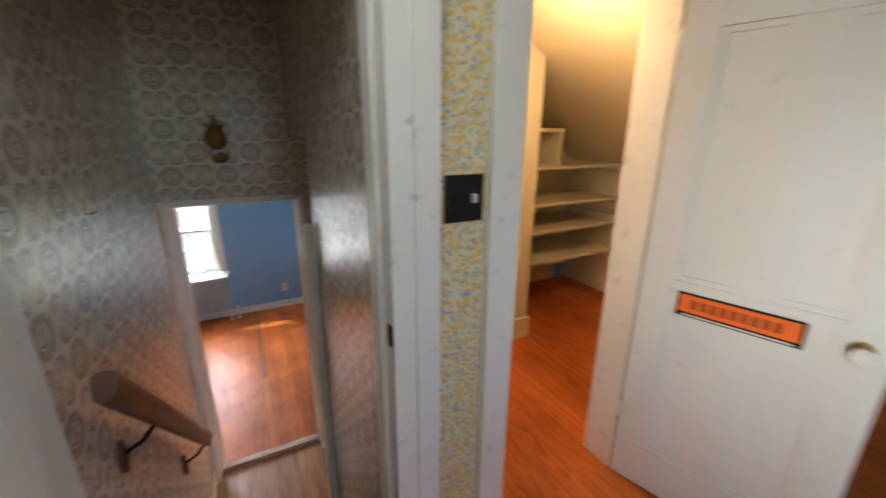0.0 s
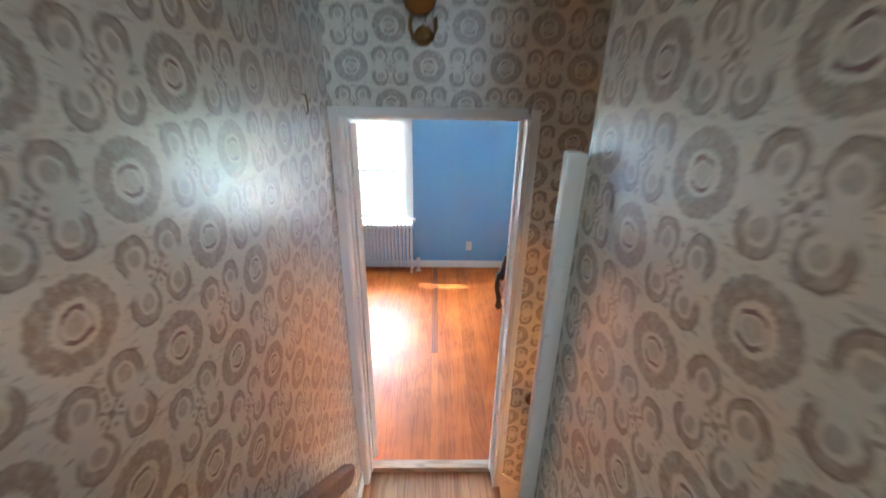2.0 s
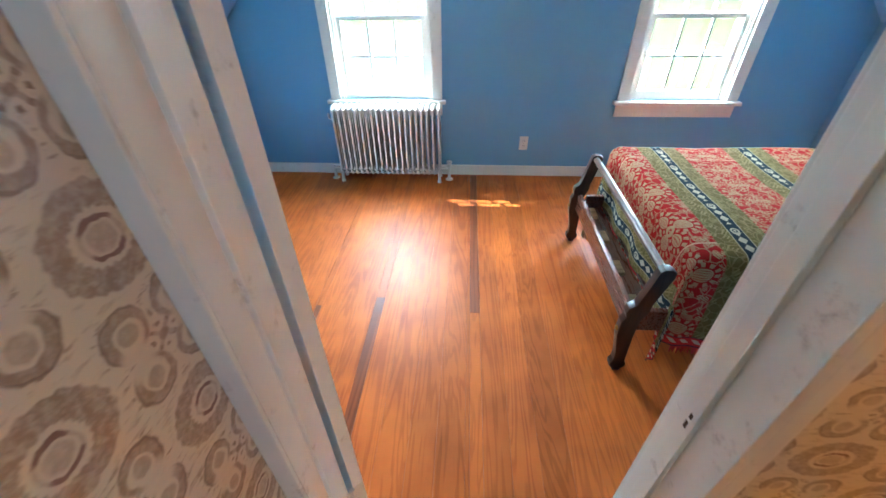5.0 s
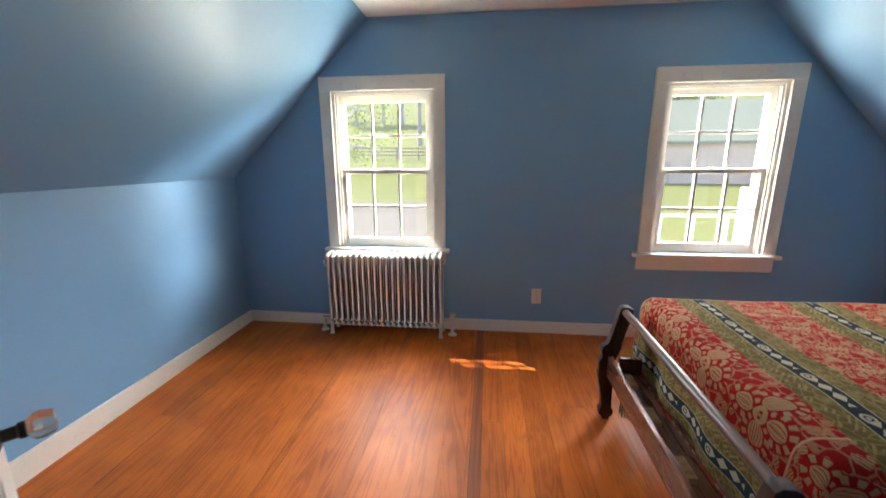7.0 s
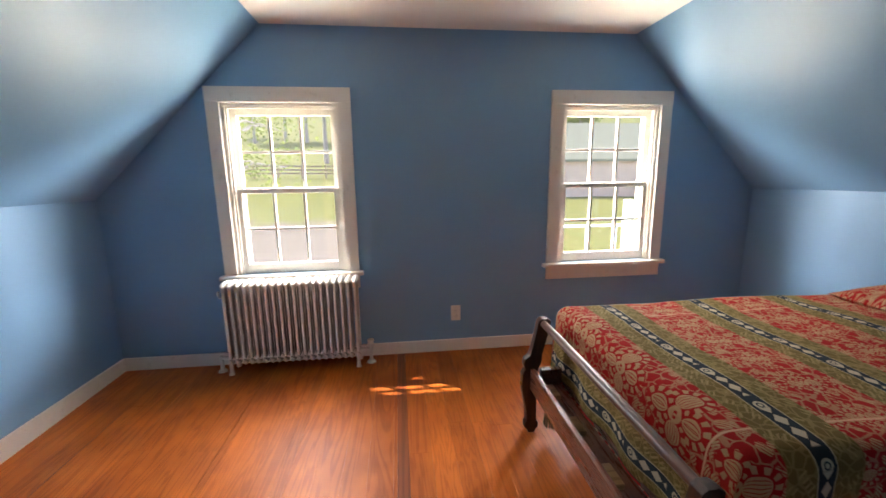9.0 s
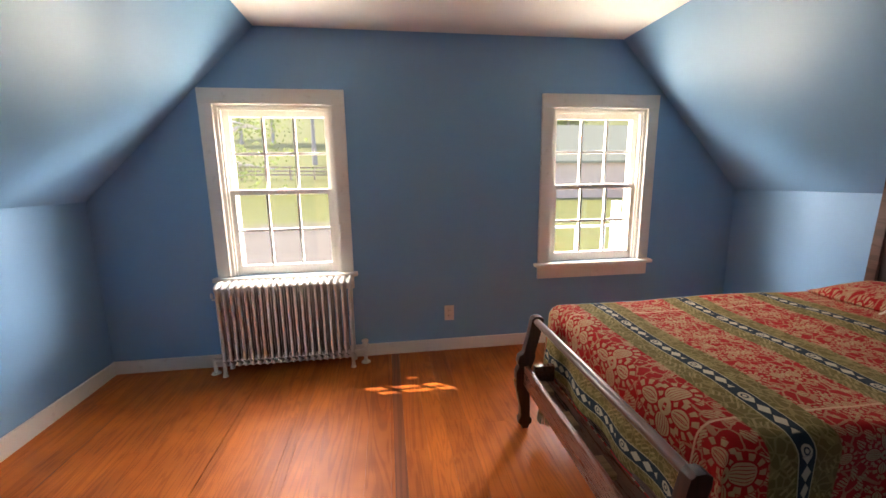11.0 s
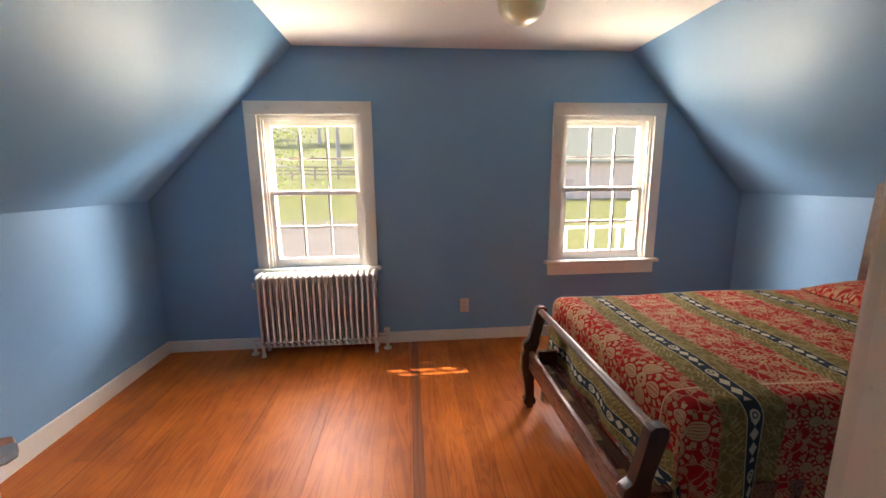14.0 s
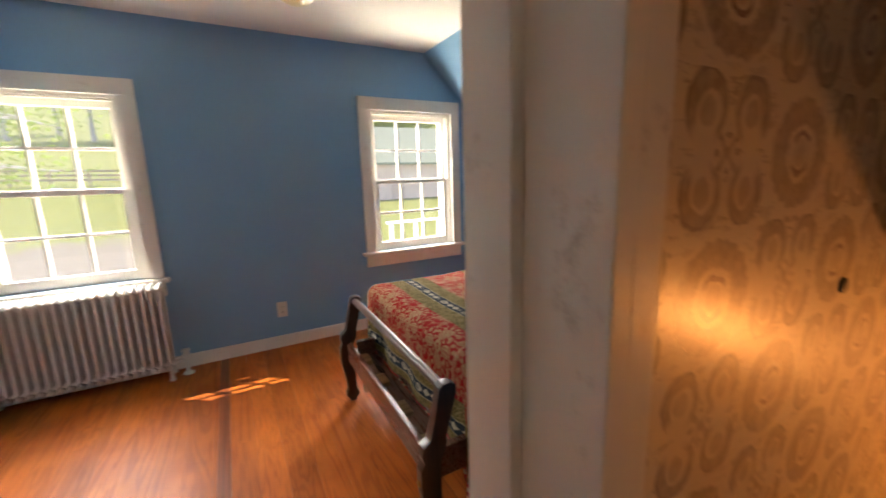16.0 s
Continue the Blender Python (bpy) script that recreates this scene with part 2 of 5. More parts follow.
PINE = wood("orange_pine", (0.22, 0.045, 0.008), (0.57, 0.148, 0.022), 0.45, "y", 0.55, 0.0, 0.30, 0.03, spec=0.21, ring=0.27, pore=0.14, cloud=0.44, lines=58.0, wave=3.0)
DARK_PINE = wood("dark_stained_pine", (0.12, 0.030, 0.011), (0.25, 0.062, 0.018), 0.36, "y", 1.0, 0.0, 0.2, spec=0.34)
OAK = wood("worn_oak_strip", (0.21, 0.092, 0.032), (0.42, 0.225, 0.095), 0.4, "y", 1.2, 0.1, 0.4)
TREAD = wood("stair_tread_wood", (0.13, 0.052, 0.018), (0.34, 0.155, 0.06), 0.35, "y", 1.0, 0.2, 0.2)
RAILWOOD = wood("brown_rail_wood", (0.055, 0.020, 0.010), (0.13, 0.050, 0.024), 0.38, "y", 1.0, 0.1, 0.1, 0.03, ring=0.0, pore=0.05, cloud=0.5)
MAHOGANY = wood("dark_mahogany", (0.010, 0.004, 0.003), (0.038, 0.013, 0.008), 0.36, "z", 1.3, 0.1, 0.1)
IRON = plain("black_iron", (0.02, 0.018, 0.016), 0.45, 0.8)
BRASS = plain("aged_brass", (0.30, 0.19, 0.07), 0.35, 1.0)
RADIATOR = paint("silver_white_radiator_paint", (0.72, 0.69, 0.65), 0.42, 0.03, (0.33, 0.25, 0.2), 0.1, 0.06, 80)
PLASTIC = plain("ivory_plastic", (0.72, 0.68, 0.60), 0.35)

# ---- building helpers ----


def box(bm, x0, y0, z0, x1, y1, z1):
    v = [bm.verts.new(c) for c in ((x0, y0, z0), (x1, y0, z0), (x1, y1, z0), (x0, y1, z0), (x0, y0, z1), (x1, y0, z1), (x1, y1, z1), (x0, y1, z1))]
    for f in ((0, 3, 2, 1), (4, 5, 6, 7), (0, 1, 5, 4), (1, 2, 6, 5), (2, 3, 7, 6), (3, 0, 4, 7)):
        bm.faces.new([v[i] for i in f])
    return v


def boxes(*dims):
    bm = bmesh.new()
    for d in dims:
        box(bm, *d)
    return bm


def bevelled(bm, w=0.004, seg=2):
    bmesh.ops.bevel(bm, geom=list(bm.edges), offset=w, segments=seg, affect="EDGES", profile=0.7)
    return bm


def prism(points, y0, y1, axis="y"):
    """A polygon in the plane across axis, drawn out from y0 to y1."""
    bm = bmesh.new()
    at = {"y": lambda a, b, t: (a, t, b), "x": lambda a, b, t: (t, a, b), "z": lambda a, b, t: (a, b, t)}[axis]
    lo = [bm.verts.new(at(a, b, y0)) for a, b in points]
    hi = [bm.verts.new(at(a, b, y1)) for a, b in points]
    bm.faces.new(lo), bm.faces.new(hi[::-1])
    n = len(points)
    for i in range(n):
        bm.faces.new((lo[i], hi[i], hi[(i + 1) % n], lo[(i + 1) % n]))
    bmesh.ops.recalc_face_normals(bm, faces=bm.faces)
    return bm


def turned(profile, seg=20):
    """A turned shape round z from rows of radius and height."""
    bm = bmesh.new()
    rings = [[bm.verts.new((r * math.cos(2 * math.pi * k / seg), r * math.sin(2 * math.pi * k / seg), z)) for k in range(seg)] for r, z in profile]
    for a, b in zip(rings, rings[1:]):
        for k in range(seg):
            bm.faces.new((a[k], a[(k + 1) % seg], b[(k + 1) % seg], b[k]))
    bm.faces.new(rings[0][::-1]), bm.faces.new(rings[-1])
    return bm


def tube(points, radius, seg=10):
    """A round bar through points."""
    bm = bmesh.new()
    pts = [Vector(p) for p in points]
    rings = []
    for i, p in enumerate(pts):
        d = (pts[min(i + 1, len(pts) - 1)] - pts[max(i - 1, 0)]).normalized()
        side = d.cross(Vector((0, 0, 1)) if abs(d.z) < 0.9 else Vector((1, 0, 0))).normalized()
        up = side.cross(d)
        r = radius[i] if isinstance(radius, (list, tuple)) else radius
        rings.append([bm.verts.new(p + r * (math.cos(2 * math.pi * k / seg) * side + math.sin(2 * math.pi * k / seg) * up)) for k in range(seg)])
    for a, b in zip(rings, rings[1:]):
        for k in range(seg):
            bm.faces.new((a[k], a[(k + 1) % seg], b[(k + 1) % seg], b[k]))
    bm.faces.new(rings[0][::-1]), bm.faces.new(rings[-1])
    bmesh.ops.recalc_face_normals(bm, faces=bm.faces)
    return bm


def shift(bm, m):
    bmesh.ops.transform(bm, matrix=m, verts=bm.verts)
    return bm


def merge(*bms):
    """One bmesh out of several."""
    me = bpy.data.meshes.new("merge")
    out = bmesh.new()
    for b in bms:
        b.to_mesh(me)
        out.from_mesh(me)
        b.free()
    bpy.data.meshes.remove(me)
    return out


def part(name, bm, material, parent=None, label="", smooth=False):
    me = bpy.data.meshes.new(name)
    bm.to_mesh(me)
    bm.free()
    me.materials.append(material)
    if smooth:
        for f in me.polygons:
            f.use_smooth = True
        me.set_sharp_from_angle(angle=radians(38))
    ob = new(name, me)
    ob.parent = parent
    if label:
        ob["label"] = label
    return ob


def thing(name, m, label, category, group=""):
    ob = new(name)
    ob.empty_display_size = 0.1
    ob.matrix_world = m
    return tagged(ob, label, category, group)


def setting(name, bm, material, label="", category="", smooth=False):
    return tagged(part(name, bm, material, None, "", smooth), label, category, "", "structure")

# ---- structure: bedroom ----
SLOPE = 0.019                                             # floor tilt fitted to the camera's view: it rises towards the windows


def floor_z(y):
    return (y - 2.0) * SLOPE


XL, XR, YD, YW, ZC = -1.70, 3.098, 0.745, 3.60, 2.35      # left and right knee walls, door wall, window wall, ceiling
KZ, CXL, CXR = 1.243, -0.562, 2.021                        # knee wall height, ends of the flat ceiling
WINS = [(-0.475, "left"), (1.8725, "right")]
HW, WZ0, WZ1 = 0.380, 0.700, 1.865                        # half width, sill and head of the window openings

x = -2.0
wall = boxes((-2.0, YW, -0.3, 3.4, YW + 0.16, WZ0), (-2.0, YW, WZ1, 3.4, YW + 0.16, 2.7))
for cx, _ in WINS:
    box(wall, x, YW, WZ0, cx - HW, YW + 0.16, WZ1)
    x = cx + HW
box(wall, x, YW, WZ0, 3.4, YW + 0.16, WZ1)
setting("wall_window", wall, BLUE, "blue painted gable wall with two windows", "wall")
setting("wall_knee_left", boxes((XL - 0.16, 0.60, -0.3, XL, YW, KZ)), BLUE, "low blue painted knee wall under the roof slope", "wall")
setting("wall_knee_right", boxes((XR, 0.60, -0.3, XR + 0.16, YW, KZ)), BLUE, "low blue painted knee wall behind the bed", "wall")
setting("ceiling_slope_left", prism([(XL, KZ), (CXL, ZC), (CXL, ZC + 0.3), (XL - 0.3, KZ)], 0.72, YW), BLUE, "sloping blue painted ceiling under the roof", "ceiling")
setting("ceiling_slope_right", prism([(XR, KZ), (XR + 0.3, KZ), (CXR, ZC + 0.3), (CXR, ZC)], 0.72, YW), BLUE, "sloping blue painted ceiling under the roof", "ceiling")
setting("ceiling", boxes((CXL, 0.72, ZC, CXR, YW, ZC + 0.12)), WHITE_CEIL, "flat white painted bedroom ceiling", "ceiling")
setting("roof_deck", boxes((-2.0, 0.72, 2.66, 3.4, YW + 0.3, 2.76)), WHITE_CEIL, "plain roof deck above the bedroom ceiling", "roof")

# door wall: blue on the room side, papered on the stair side
DX0, DX1, DZ = -0.140, 0.647, 2.128
YH = 0.630
setting("wall_door", boxes((XL - 0.16, 0.690, -0.3, DX0, YD, 2.7), (DX1, 0.690, -0.3, XR + 0.16, YD, 2.7), (DX0, 0.690, DZ, DX1, YD, 2.7)), BLUE, "blue painted wall with the doorway to the stairs", "wall")
setting("wall_stair_end", boxes((-0.30, YH, -3.0, DX0, 0.690, 3.7), (DX1, YH, -3.0, 3.7, 0.690, 3.7), (DX0, YH, DZ, DX1, 0.690, 3.7), (DX0, YH, -3.0, DX1, 0.690, -0.3)), PAPER_Y, "stair wall with glossy taupe medallion wallpaper", "wall")
LX, RX = -0.168, 0.617
setting("wall_stair_left", boxes((LX - 0.13, -1.32, -0.4, LX, YH, 3.7)), PAPER_L, "narrow stair wall with glossy medallion wallpaper", "wall")
setting("wall_stair_right", boxes((RX, -1.32, -3.0, RX + 0.12, -0.126, 3.7), (RX, -0.126, 2.535, RX + 0.12, YH, 3.7)), PAPER_R, "stair wall with glossy medallion wallpaper ending at a white post", "wall")
setting("wall_lower_stair", boxes((RX + 0.12, -0.16, -3.0, 1.40, -0.126, 2.535), (1.40, -0.16, -3.0, 3.6, -0.126, 0.99)), PAPER_Y, "papered wall beside the lower stairs", "wall")
setting("ceiling_stair", boxes((-0.30, -1.32, 3.55, 3.7, YH, 3.70)), CREAM, "dim ceiling high above the stairs", "ceiling")
setting("ceiling_lower_stair", boxes((RX + 0.12, -0.126, 2.535, 1.45, YH, 2.60), (1.40, -0.126, 1.155, 2.05, YH, 1.235), (2.01, -0.126, 0.99, 2.05, YH, 1.155), (2.05, -0.126, 0.96, 3.6, YH, 0.995), (1.40, -0.126, 1.235, 1.449, YH, 2.535)), WHITE_CEIL, "white soffit over the lower stairs", "ceiling")
setting("wall_lower_end", boxes((3.6, -0.16, -3.0, 3.7, YH, 1.1)), CREAM, "plain wall at the foot of the stairs", "wall")
setting("floor_lower", boxes((0.6, -0.16, -2.32, 3.7, YH, -2.22)), TREAD, "wooden floor at the foot of the stairs", "floor")

# upper hall and closet
UZ = 1.10
HY = -1.32
setting("wall_hall", boxes((-0.9, HY, UZ - 0.4, LX - 0.13, HY + 0.12, 3.7), (RX + 0.06, HY, UZ - 0.3, 1.015, HY + 0.11, 3.7), (1.645, HY, UZ - 0.3, 3.9, HY + 0.11, 3.7), (1.015, HY, 3.10, 1.645, HY + 0.11, 3.7), (LX - 0.13, HY, 3.10, RX + 0.06, HY + 0.11, 3.7)), FLORAL, "hall wall with yellow floral wallpaper", "wall")
setting("wall_hall_left", boxes((-0.9, -4.0, UZ - 0.3, -0.8, HY, 3.7)), FLORAL, "hall wall with yellow floral wallpaper", "wall")
setting("wall_hall_right", boxes((3.6, -4.0, UZ - 0.3, 3.7, HY, 3.7)), FLORAL, "hall wall with yellow floral wallpaper", "wall")
# the opening is assumed, cut only to hold the end fill lamp
setting("wall_hall_back", boxes((-0.9, -4.1, UZ - 0.3, 0.5, -4.0, 3.7), (1.7, -4.1, UZ - 0.3, 3.7, -4.0, 3.7), (0.5, -4.1, UZ - 0.3, 1.7, -4.0, 1.9), (0.5, -4.1, 3.2, 1.7, -4.0, 3.7)), FLORAL, "unseen hall wall with an added opening for a fill lamp", "wall")
setting("ceiling_hall", boxes((-0.9, -4.1, 3.45, 3.9, HY, 3.6)), WHITE_CEIL, "white hall ceiling", "ceiling")
setting("wall_closet_back", boxes((1.45, 0.61, 1.10, 3.7, 0.628, 3.5)), CREAM, "cream plaster closet wall", "wall")
setting("wall_closet_right", boxes((3.25, -1.21, 1.10, 3.5, 0.62, 3.5)), CREAM, "cream board closet wall", "wall")
setting("wall_closet_left", boxes((1.45, -0.214, 1.24, 2.06, 0.61, 3.5), (RX + 0.12, -0.214, 0.99, 2.06, -0.162, 1.24), (RX + 0.12, -0.214, 1.24, 1.45, -0.162, 3.5)), CREAM, "cream closet partition", "wall")
setting("ceiling_closet", prism([(3.26, 2.28), (1.30, 3.46), (RX + 0.12, 3.48), (RX + 0.12, 3.6), (3.26, 3.6)], -1.21, 0.62), CREAM, "sloping cream closet ceiling", "ceiling")

# ---- windows, doorway, trim ----
g_ = Nodes("window_glass")
tr, gl, mx_ = g_.node("BsdfTransparent"), g_.node("BsdfGlossy"), g_.node("MixShader")
gl.inputs["Roughness"].default_value = 0.02
mx_.inputs[0].default_value = 0.05
veil, veil_mix = g_.node("BsdfTranslucent"), g_.node("MixShader")      # slight translucent share, put in to veil the outdoor view with haze
veil_mix.inputs[0].default_value = 0.004
g_.tree.links.new(tr.outputs[0], veil_mix.inputs[1]), g_.tree.links.new(veil.outputs[0], veil_mix.inputs[2])
g_.tree.links.new(veil_mix.outputs[0], mx_.inputs[1]), g_.tree.links.new(gl.outputs[0], mx_.inputs[2])
g_.tree.links.new(mx_.outputs[0], g_.out.inputs[0])
GLASS = g_.mat


def sash(win, name, y, z0, z1, bottom, top):
    """A six-light sash: frame, muntins and panes."""
    w, d = HW - 0.022, 0.034
    frame_bm = boxes((-w, y, z0, -w + 0.046, y + d, z1), (w - 0.046, y, z0, w, y + d, z1), (-w + 0.046, y, z0, w - 0.046, y + d, z0 + bottom), (-w + 0.046, y, z1 - top, w - 0.046, y + d, z1))
    s = part(name, bevelled(frame_bm, 0.003), TRIM, win)
    gx, gz0, gz1 = w - 0.046, z0 + bottom, z1 - top
    step, mid = 2 * gx / 3, (gz0 + gz1) / 2
    for k in (1, 2):
        xm = -gx + k * step
        part("muntin", bevelled(boxes((xm - 0.009, y + 0.004, gz0, xm + 0.009, y + d - 0.006, gz1)), 0.003), TRIM, s)
    part("muntin", bevelled(boxes((-gx, y + 0.006, mid - 0.009, gx, y + d - 0.008, mid + 0.009)), 0.003), TRIM, s)
    for i in range(3):
        for za, zb in ((gz0, mid), (mid, gz1)):
            p = part("pane", boxes((-gx + i * step + 0.004, y + 0.016, za + 0.004, -gx + (i + 1) * step - 0.004, y + 0.018, zb - 0.004)), GLASS, s)
            p.visible_shadow = False
    return s


for i, (cx, _) in enumerate(WINS):
    win = tagged(thing(f"window_{i + 1}", pose(cx, YW, 0), "white six-over-six sash window with plain wide casing", "window"), kind="structure")
    o = HW + 0.085
    part("casing", bevelled(boxes((-o, -0.022, 0.700, -HW, 0, WZ1)), 0.003), TRIM, win)
    part("casing", bevelled(boxes((HW, -0.022, 0.700, o, 0, WZ1)), 0.003), TRIM, win)
    part("head_casing", bevelled(boxes((-o, -0.025, WZ1, o, 0, 1.963)), 0.003), TRIM, win)
    part("stool", bevelled(boxes((-o - 0.030, -0.052, 0.670, o + 0.030, 0.03, 0.698)), 0.008, 3), TRIM, win)
    part("apron", bevelled(boxes((-o, -0.018, 0.572, o, 0, 0.670)), 0.003), TRIM, win)
    part("jamb", boxes((-HW, 0.0, WZ0, -HW + 0.022, 0.16, WZ1), (HW - 0.022, 0.0, WZ0, HW, 0.16, WZ1), (-HW + 0.022, 0, WZ1 - 0.02, HW - 0.022, 0.16, WZ1), (-HW + 0.022, 0.03, WZ0, HW - 0.022, 0.2, WZ0 + 0.008)), TRIM, win)
    part("stop_bead", bevelled(boxes((-HW + 0.022, 0.012, WZ0, -HW + 0.036, 0.028, WZ1 - 0.02), (HW - 0.036, 0.012, WZ0, HW - 0.022, 0.028, WZ1 - 0.02), (-HW + 0.036, 0.012, WZ1 - 0.034, HW - 0.036, 0.028, WZ1 - 0.02)), 0.003), TRIM, win)
    sash(win, "lower_sash", 0.030, WZ0 + 0.008, 1.302, 0.060, 0.034)
    sash(win, "upper_sash", 0.068, 1.270, WZ1 - 0.02, 0.034, 0.050)
    part("storm_frame", boxes((-HW + 0.022, 0.125, WZ0 + 0.008, -HW + 0.055, 0.140, WZ1 - 0.02), (HW - 0.055, 0.125, WZ0 + 0.008, HW - 0.022, 0.140, WZ1 - 0.02), (-HW + 0.055, 0.125, 1.270, HW - 0.055, 0.140, 1.298)), TRIM, win)
    part("sash_lock", bevelled(boxes((-0.022, 0.040, 1.302, 0.022, 0.058, 1.312)), 0.003), TRIM, win, "small painted sash lock")


def baseboard(name, bm):
    return setting(name, bm, TRIM, "plain white painted baseboard", "baseboard")


BH = 0.122
baseboard("baseboard_window", bevelled(boxes((XL, YW - 0.016, -0.03, XR, YW, BH)), 0.004))
baseboard("baseboard_left", bevelled(boxes((XL, YD, -0.04, XL + 0.016, YW - 0.016, BH)), 0.004))
baseboard("baseboard_right", bevelled(boxes((XR - 0.016, YD, -0.04, XR, YW - 0.016, BH)), 0.004))
baseboard("baseboard_door_left", bevelled(boxes((XL + 0.016, YD, -0.04, -0.23, YD + 0.016, BH)), 0.004))
baseboard("baseboard_door_right", bevelled(boxes((0.74, YD, -0.04, XR - 0.016, YD + 0.016, BH)), 0.004))

frame_1 = tagged(thing("door_frame", pose(0, 0, 0), "white painted door frame with worn edges and chipped stops", "door frame"), kind="structure")
for a, b, front in ((DX0, -0.122, 0.612), (0.629, DX1, 0.586)):
    part("jamb", bevelled(boxes((a, front, -0.04, b, YD + 0.004, 2.110)), 0.002), OLD_TRIM, frame_1)
part("head_jamb", bevelled(boxes((DX0, 0.612, 2.110, DX1, YD + 0.004, DZ)), 0.002), OLD_TRIM, frame_1)
for a, b in ((-0.122, -0.110), (0.617, 0.629)):
    part("door_stop", bevelled(boxes((a, 0.668, 0.004, b, 0.708, 2.110)), 0.002), OLD_TRIM, frame_1)
part("door_stop", bevelled(boxes((-0.110, 0.668, 2.098, 0.617, 0.708, 2.110)), 0.002), OLD_TRIM, frame_1)
part("casing", bevelled(boxes((LX + 0.001, 0.605, -0.04, -0.126, YH, 2.145)), 0.004), OLD_TRIM, frame_1)
part("casing", bevelled(boxes((0.649, 0.589, -0.04, 0.682, YH, 2.145)), 0.004), OLD_TRIM, frame_1)
part("head_casing", bevelled(boxes((-0.126, 0.605, 2.113, 0.633, YH, 2.148)), 0.004), OLD_TRIM, frame_1)
part("room_casing", bevelled(boxes((-0.235, YD, -0.04, -0.141, YD + 0.02, 2.12)), 0.004), TRIM, frame_1)
part("room_casing", bevelled(boxes((0.635, YD, -0.04, 0.735, YD + 0.02, 2.12)), 0.004), TRIM, frame_1)
part("room_head_casing", bevelled(boxes((-0.225, YD, 2.12, 0.735, YD + 0.022, 2.22)), 0.004), TRIM, frame_1)
part("threshold", bevelled(boxes((-0.122, 0.690, -0.035, 0.629, 0.750, 0.010)), 0.006, 3), wood("worn_threshold", (0.24, 0.14, 0.09), (0.52, 0.38, 0.27), 0.45, "x", 1.0, 0.1), frame_1, "worn pale wooden threshold")

for zz, w in ((0.905, 0.012), (0.935, 0.008), (1.52, 0.007)):
    part("chip", bevelled(boxes((0.6155, 0.676 + w * 0.3, zz, 0.6175, 0.684 + w * 0.3, zz + w * 1.6)), 0.0008, 1), plain("bare_dark_wood", (0.06, 0.035, 0.02), 0.8), frame_1, "dark gouge in the paint")
part("paint_smudge", bevelled(boxes((0.6284, 0.7090, 1.358, 0.6293, 0.7160, 1.366)), 0.0004, 1), BLUE, frame_1, "small blue paint smudge")
part("strike_plate", bevelled(boxes((0.6275, 0.712, 0.84, 0.6288, 0.738, 0.90)), 0.0005, 1), OLD_TRIM, frame_1, "painted-over strike plate")

KNOB_GLASS = Nodes("knob_glass")
KNOB_GLASS.bsdf.inputs["Transmission Weight"].default_value = 0.85
KNOB_GLASS = KNOB_GLASS.done((0.86, 0.84, 0.80), 0.06)


def knob(door, x, y, z, side, glass, metal=IRON, word="dark metal"):
    """A knob with its rosette, standing out along local y by side."""
    turn = pose(x, y, z, 90 if side < 0 else -90, 0, 0)
    k = part("knob", shift(turned([(0.012, 0.0), (0.013, 0.03), (0.017, 0.032), (0.017, 0.042), (0.011, 0.046)], 16), turn), metal, door, word + " knob shank", True)
    part("rosette", shift(turned([(0.027, 0), (0.027, 0.003), (0.018, 0.008)], 20), turn), metal, k, "", True)
    part("knob_head", shift(turned([(0.016, 0.042), (0.028, 0.053), (0.030, 0.066), (0.024, 0.083), (0.012, 0.087)], 8), turn), glass, k, "faceted glass knob head")


def panel_door(name, m, width, height, label, panels, material):
    """A leaf with stiles, rails and sunk panels; local x along the leaf, front face at y = 0, back at 0.035."""
    d = tagged(thing(name, m, label, "door"), kind="structure")
    leaf = part("leaf", boxes((0.01, 0.0135, 0.01, width - 0.01, 0.0215, height - 0.01)), material, d)
    rows = sorted({z for p in panels for z in (p[1], p[3])})
    xs = (0.0, 0.105, width / 2 - 0.05, width / 2 + 0.05, width - 0.105, width)
    part("stile", bevelled(boxes((xs[0], 0, 0, xs[1], 0.035, height)), 0.002), material, d)
    part("stile", bevelled(boxes((xs[4], 0, 0, xs[5], 0.035, height)), 0.002), material, d)
    edges = [0.0] + rows + [height]
    for a, b in zip(edges[0::2], edges[1::2]):
        part("rail", bevelled(boxes((xs[1], 0.0, a, xs[4], 0.035, b)), 0.002), material, d)
    for a, b in zip(edges[1::2], edges[2::2]):
        part("mullion", bevelled(boxes((xs[2], 0.0, a, xs[3], 0.035, b)), 0.002), material, d)
        for xa, xb in ((xs[1], xs[2]), (xs[3], xs[4])):
            for y0, y1 in ((0.005, 0.016), (0.019, 0.030)):
                part("panel_moulding", bevelled(boxes((xa, y0, a, xa + 0.020, y1, b), (xb - 0.020, y0, a, xb, y1, b), (xa + 0.020, y0, a, xb - 0.020, y1, a + 0.020), (xa + 0.020, y0, b - 0.020, xb - 0.020, y1, b)), 0.004), material, d)
    return d


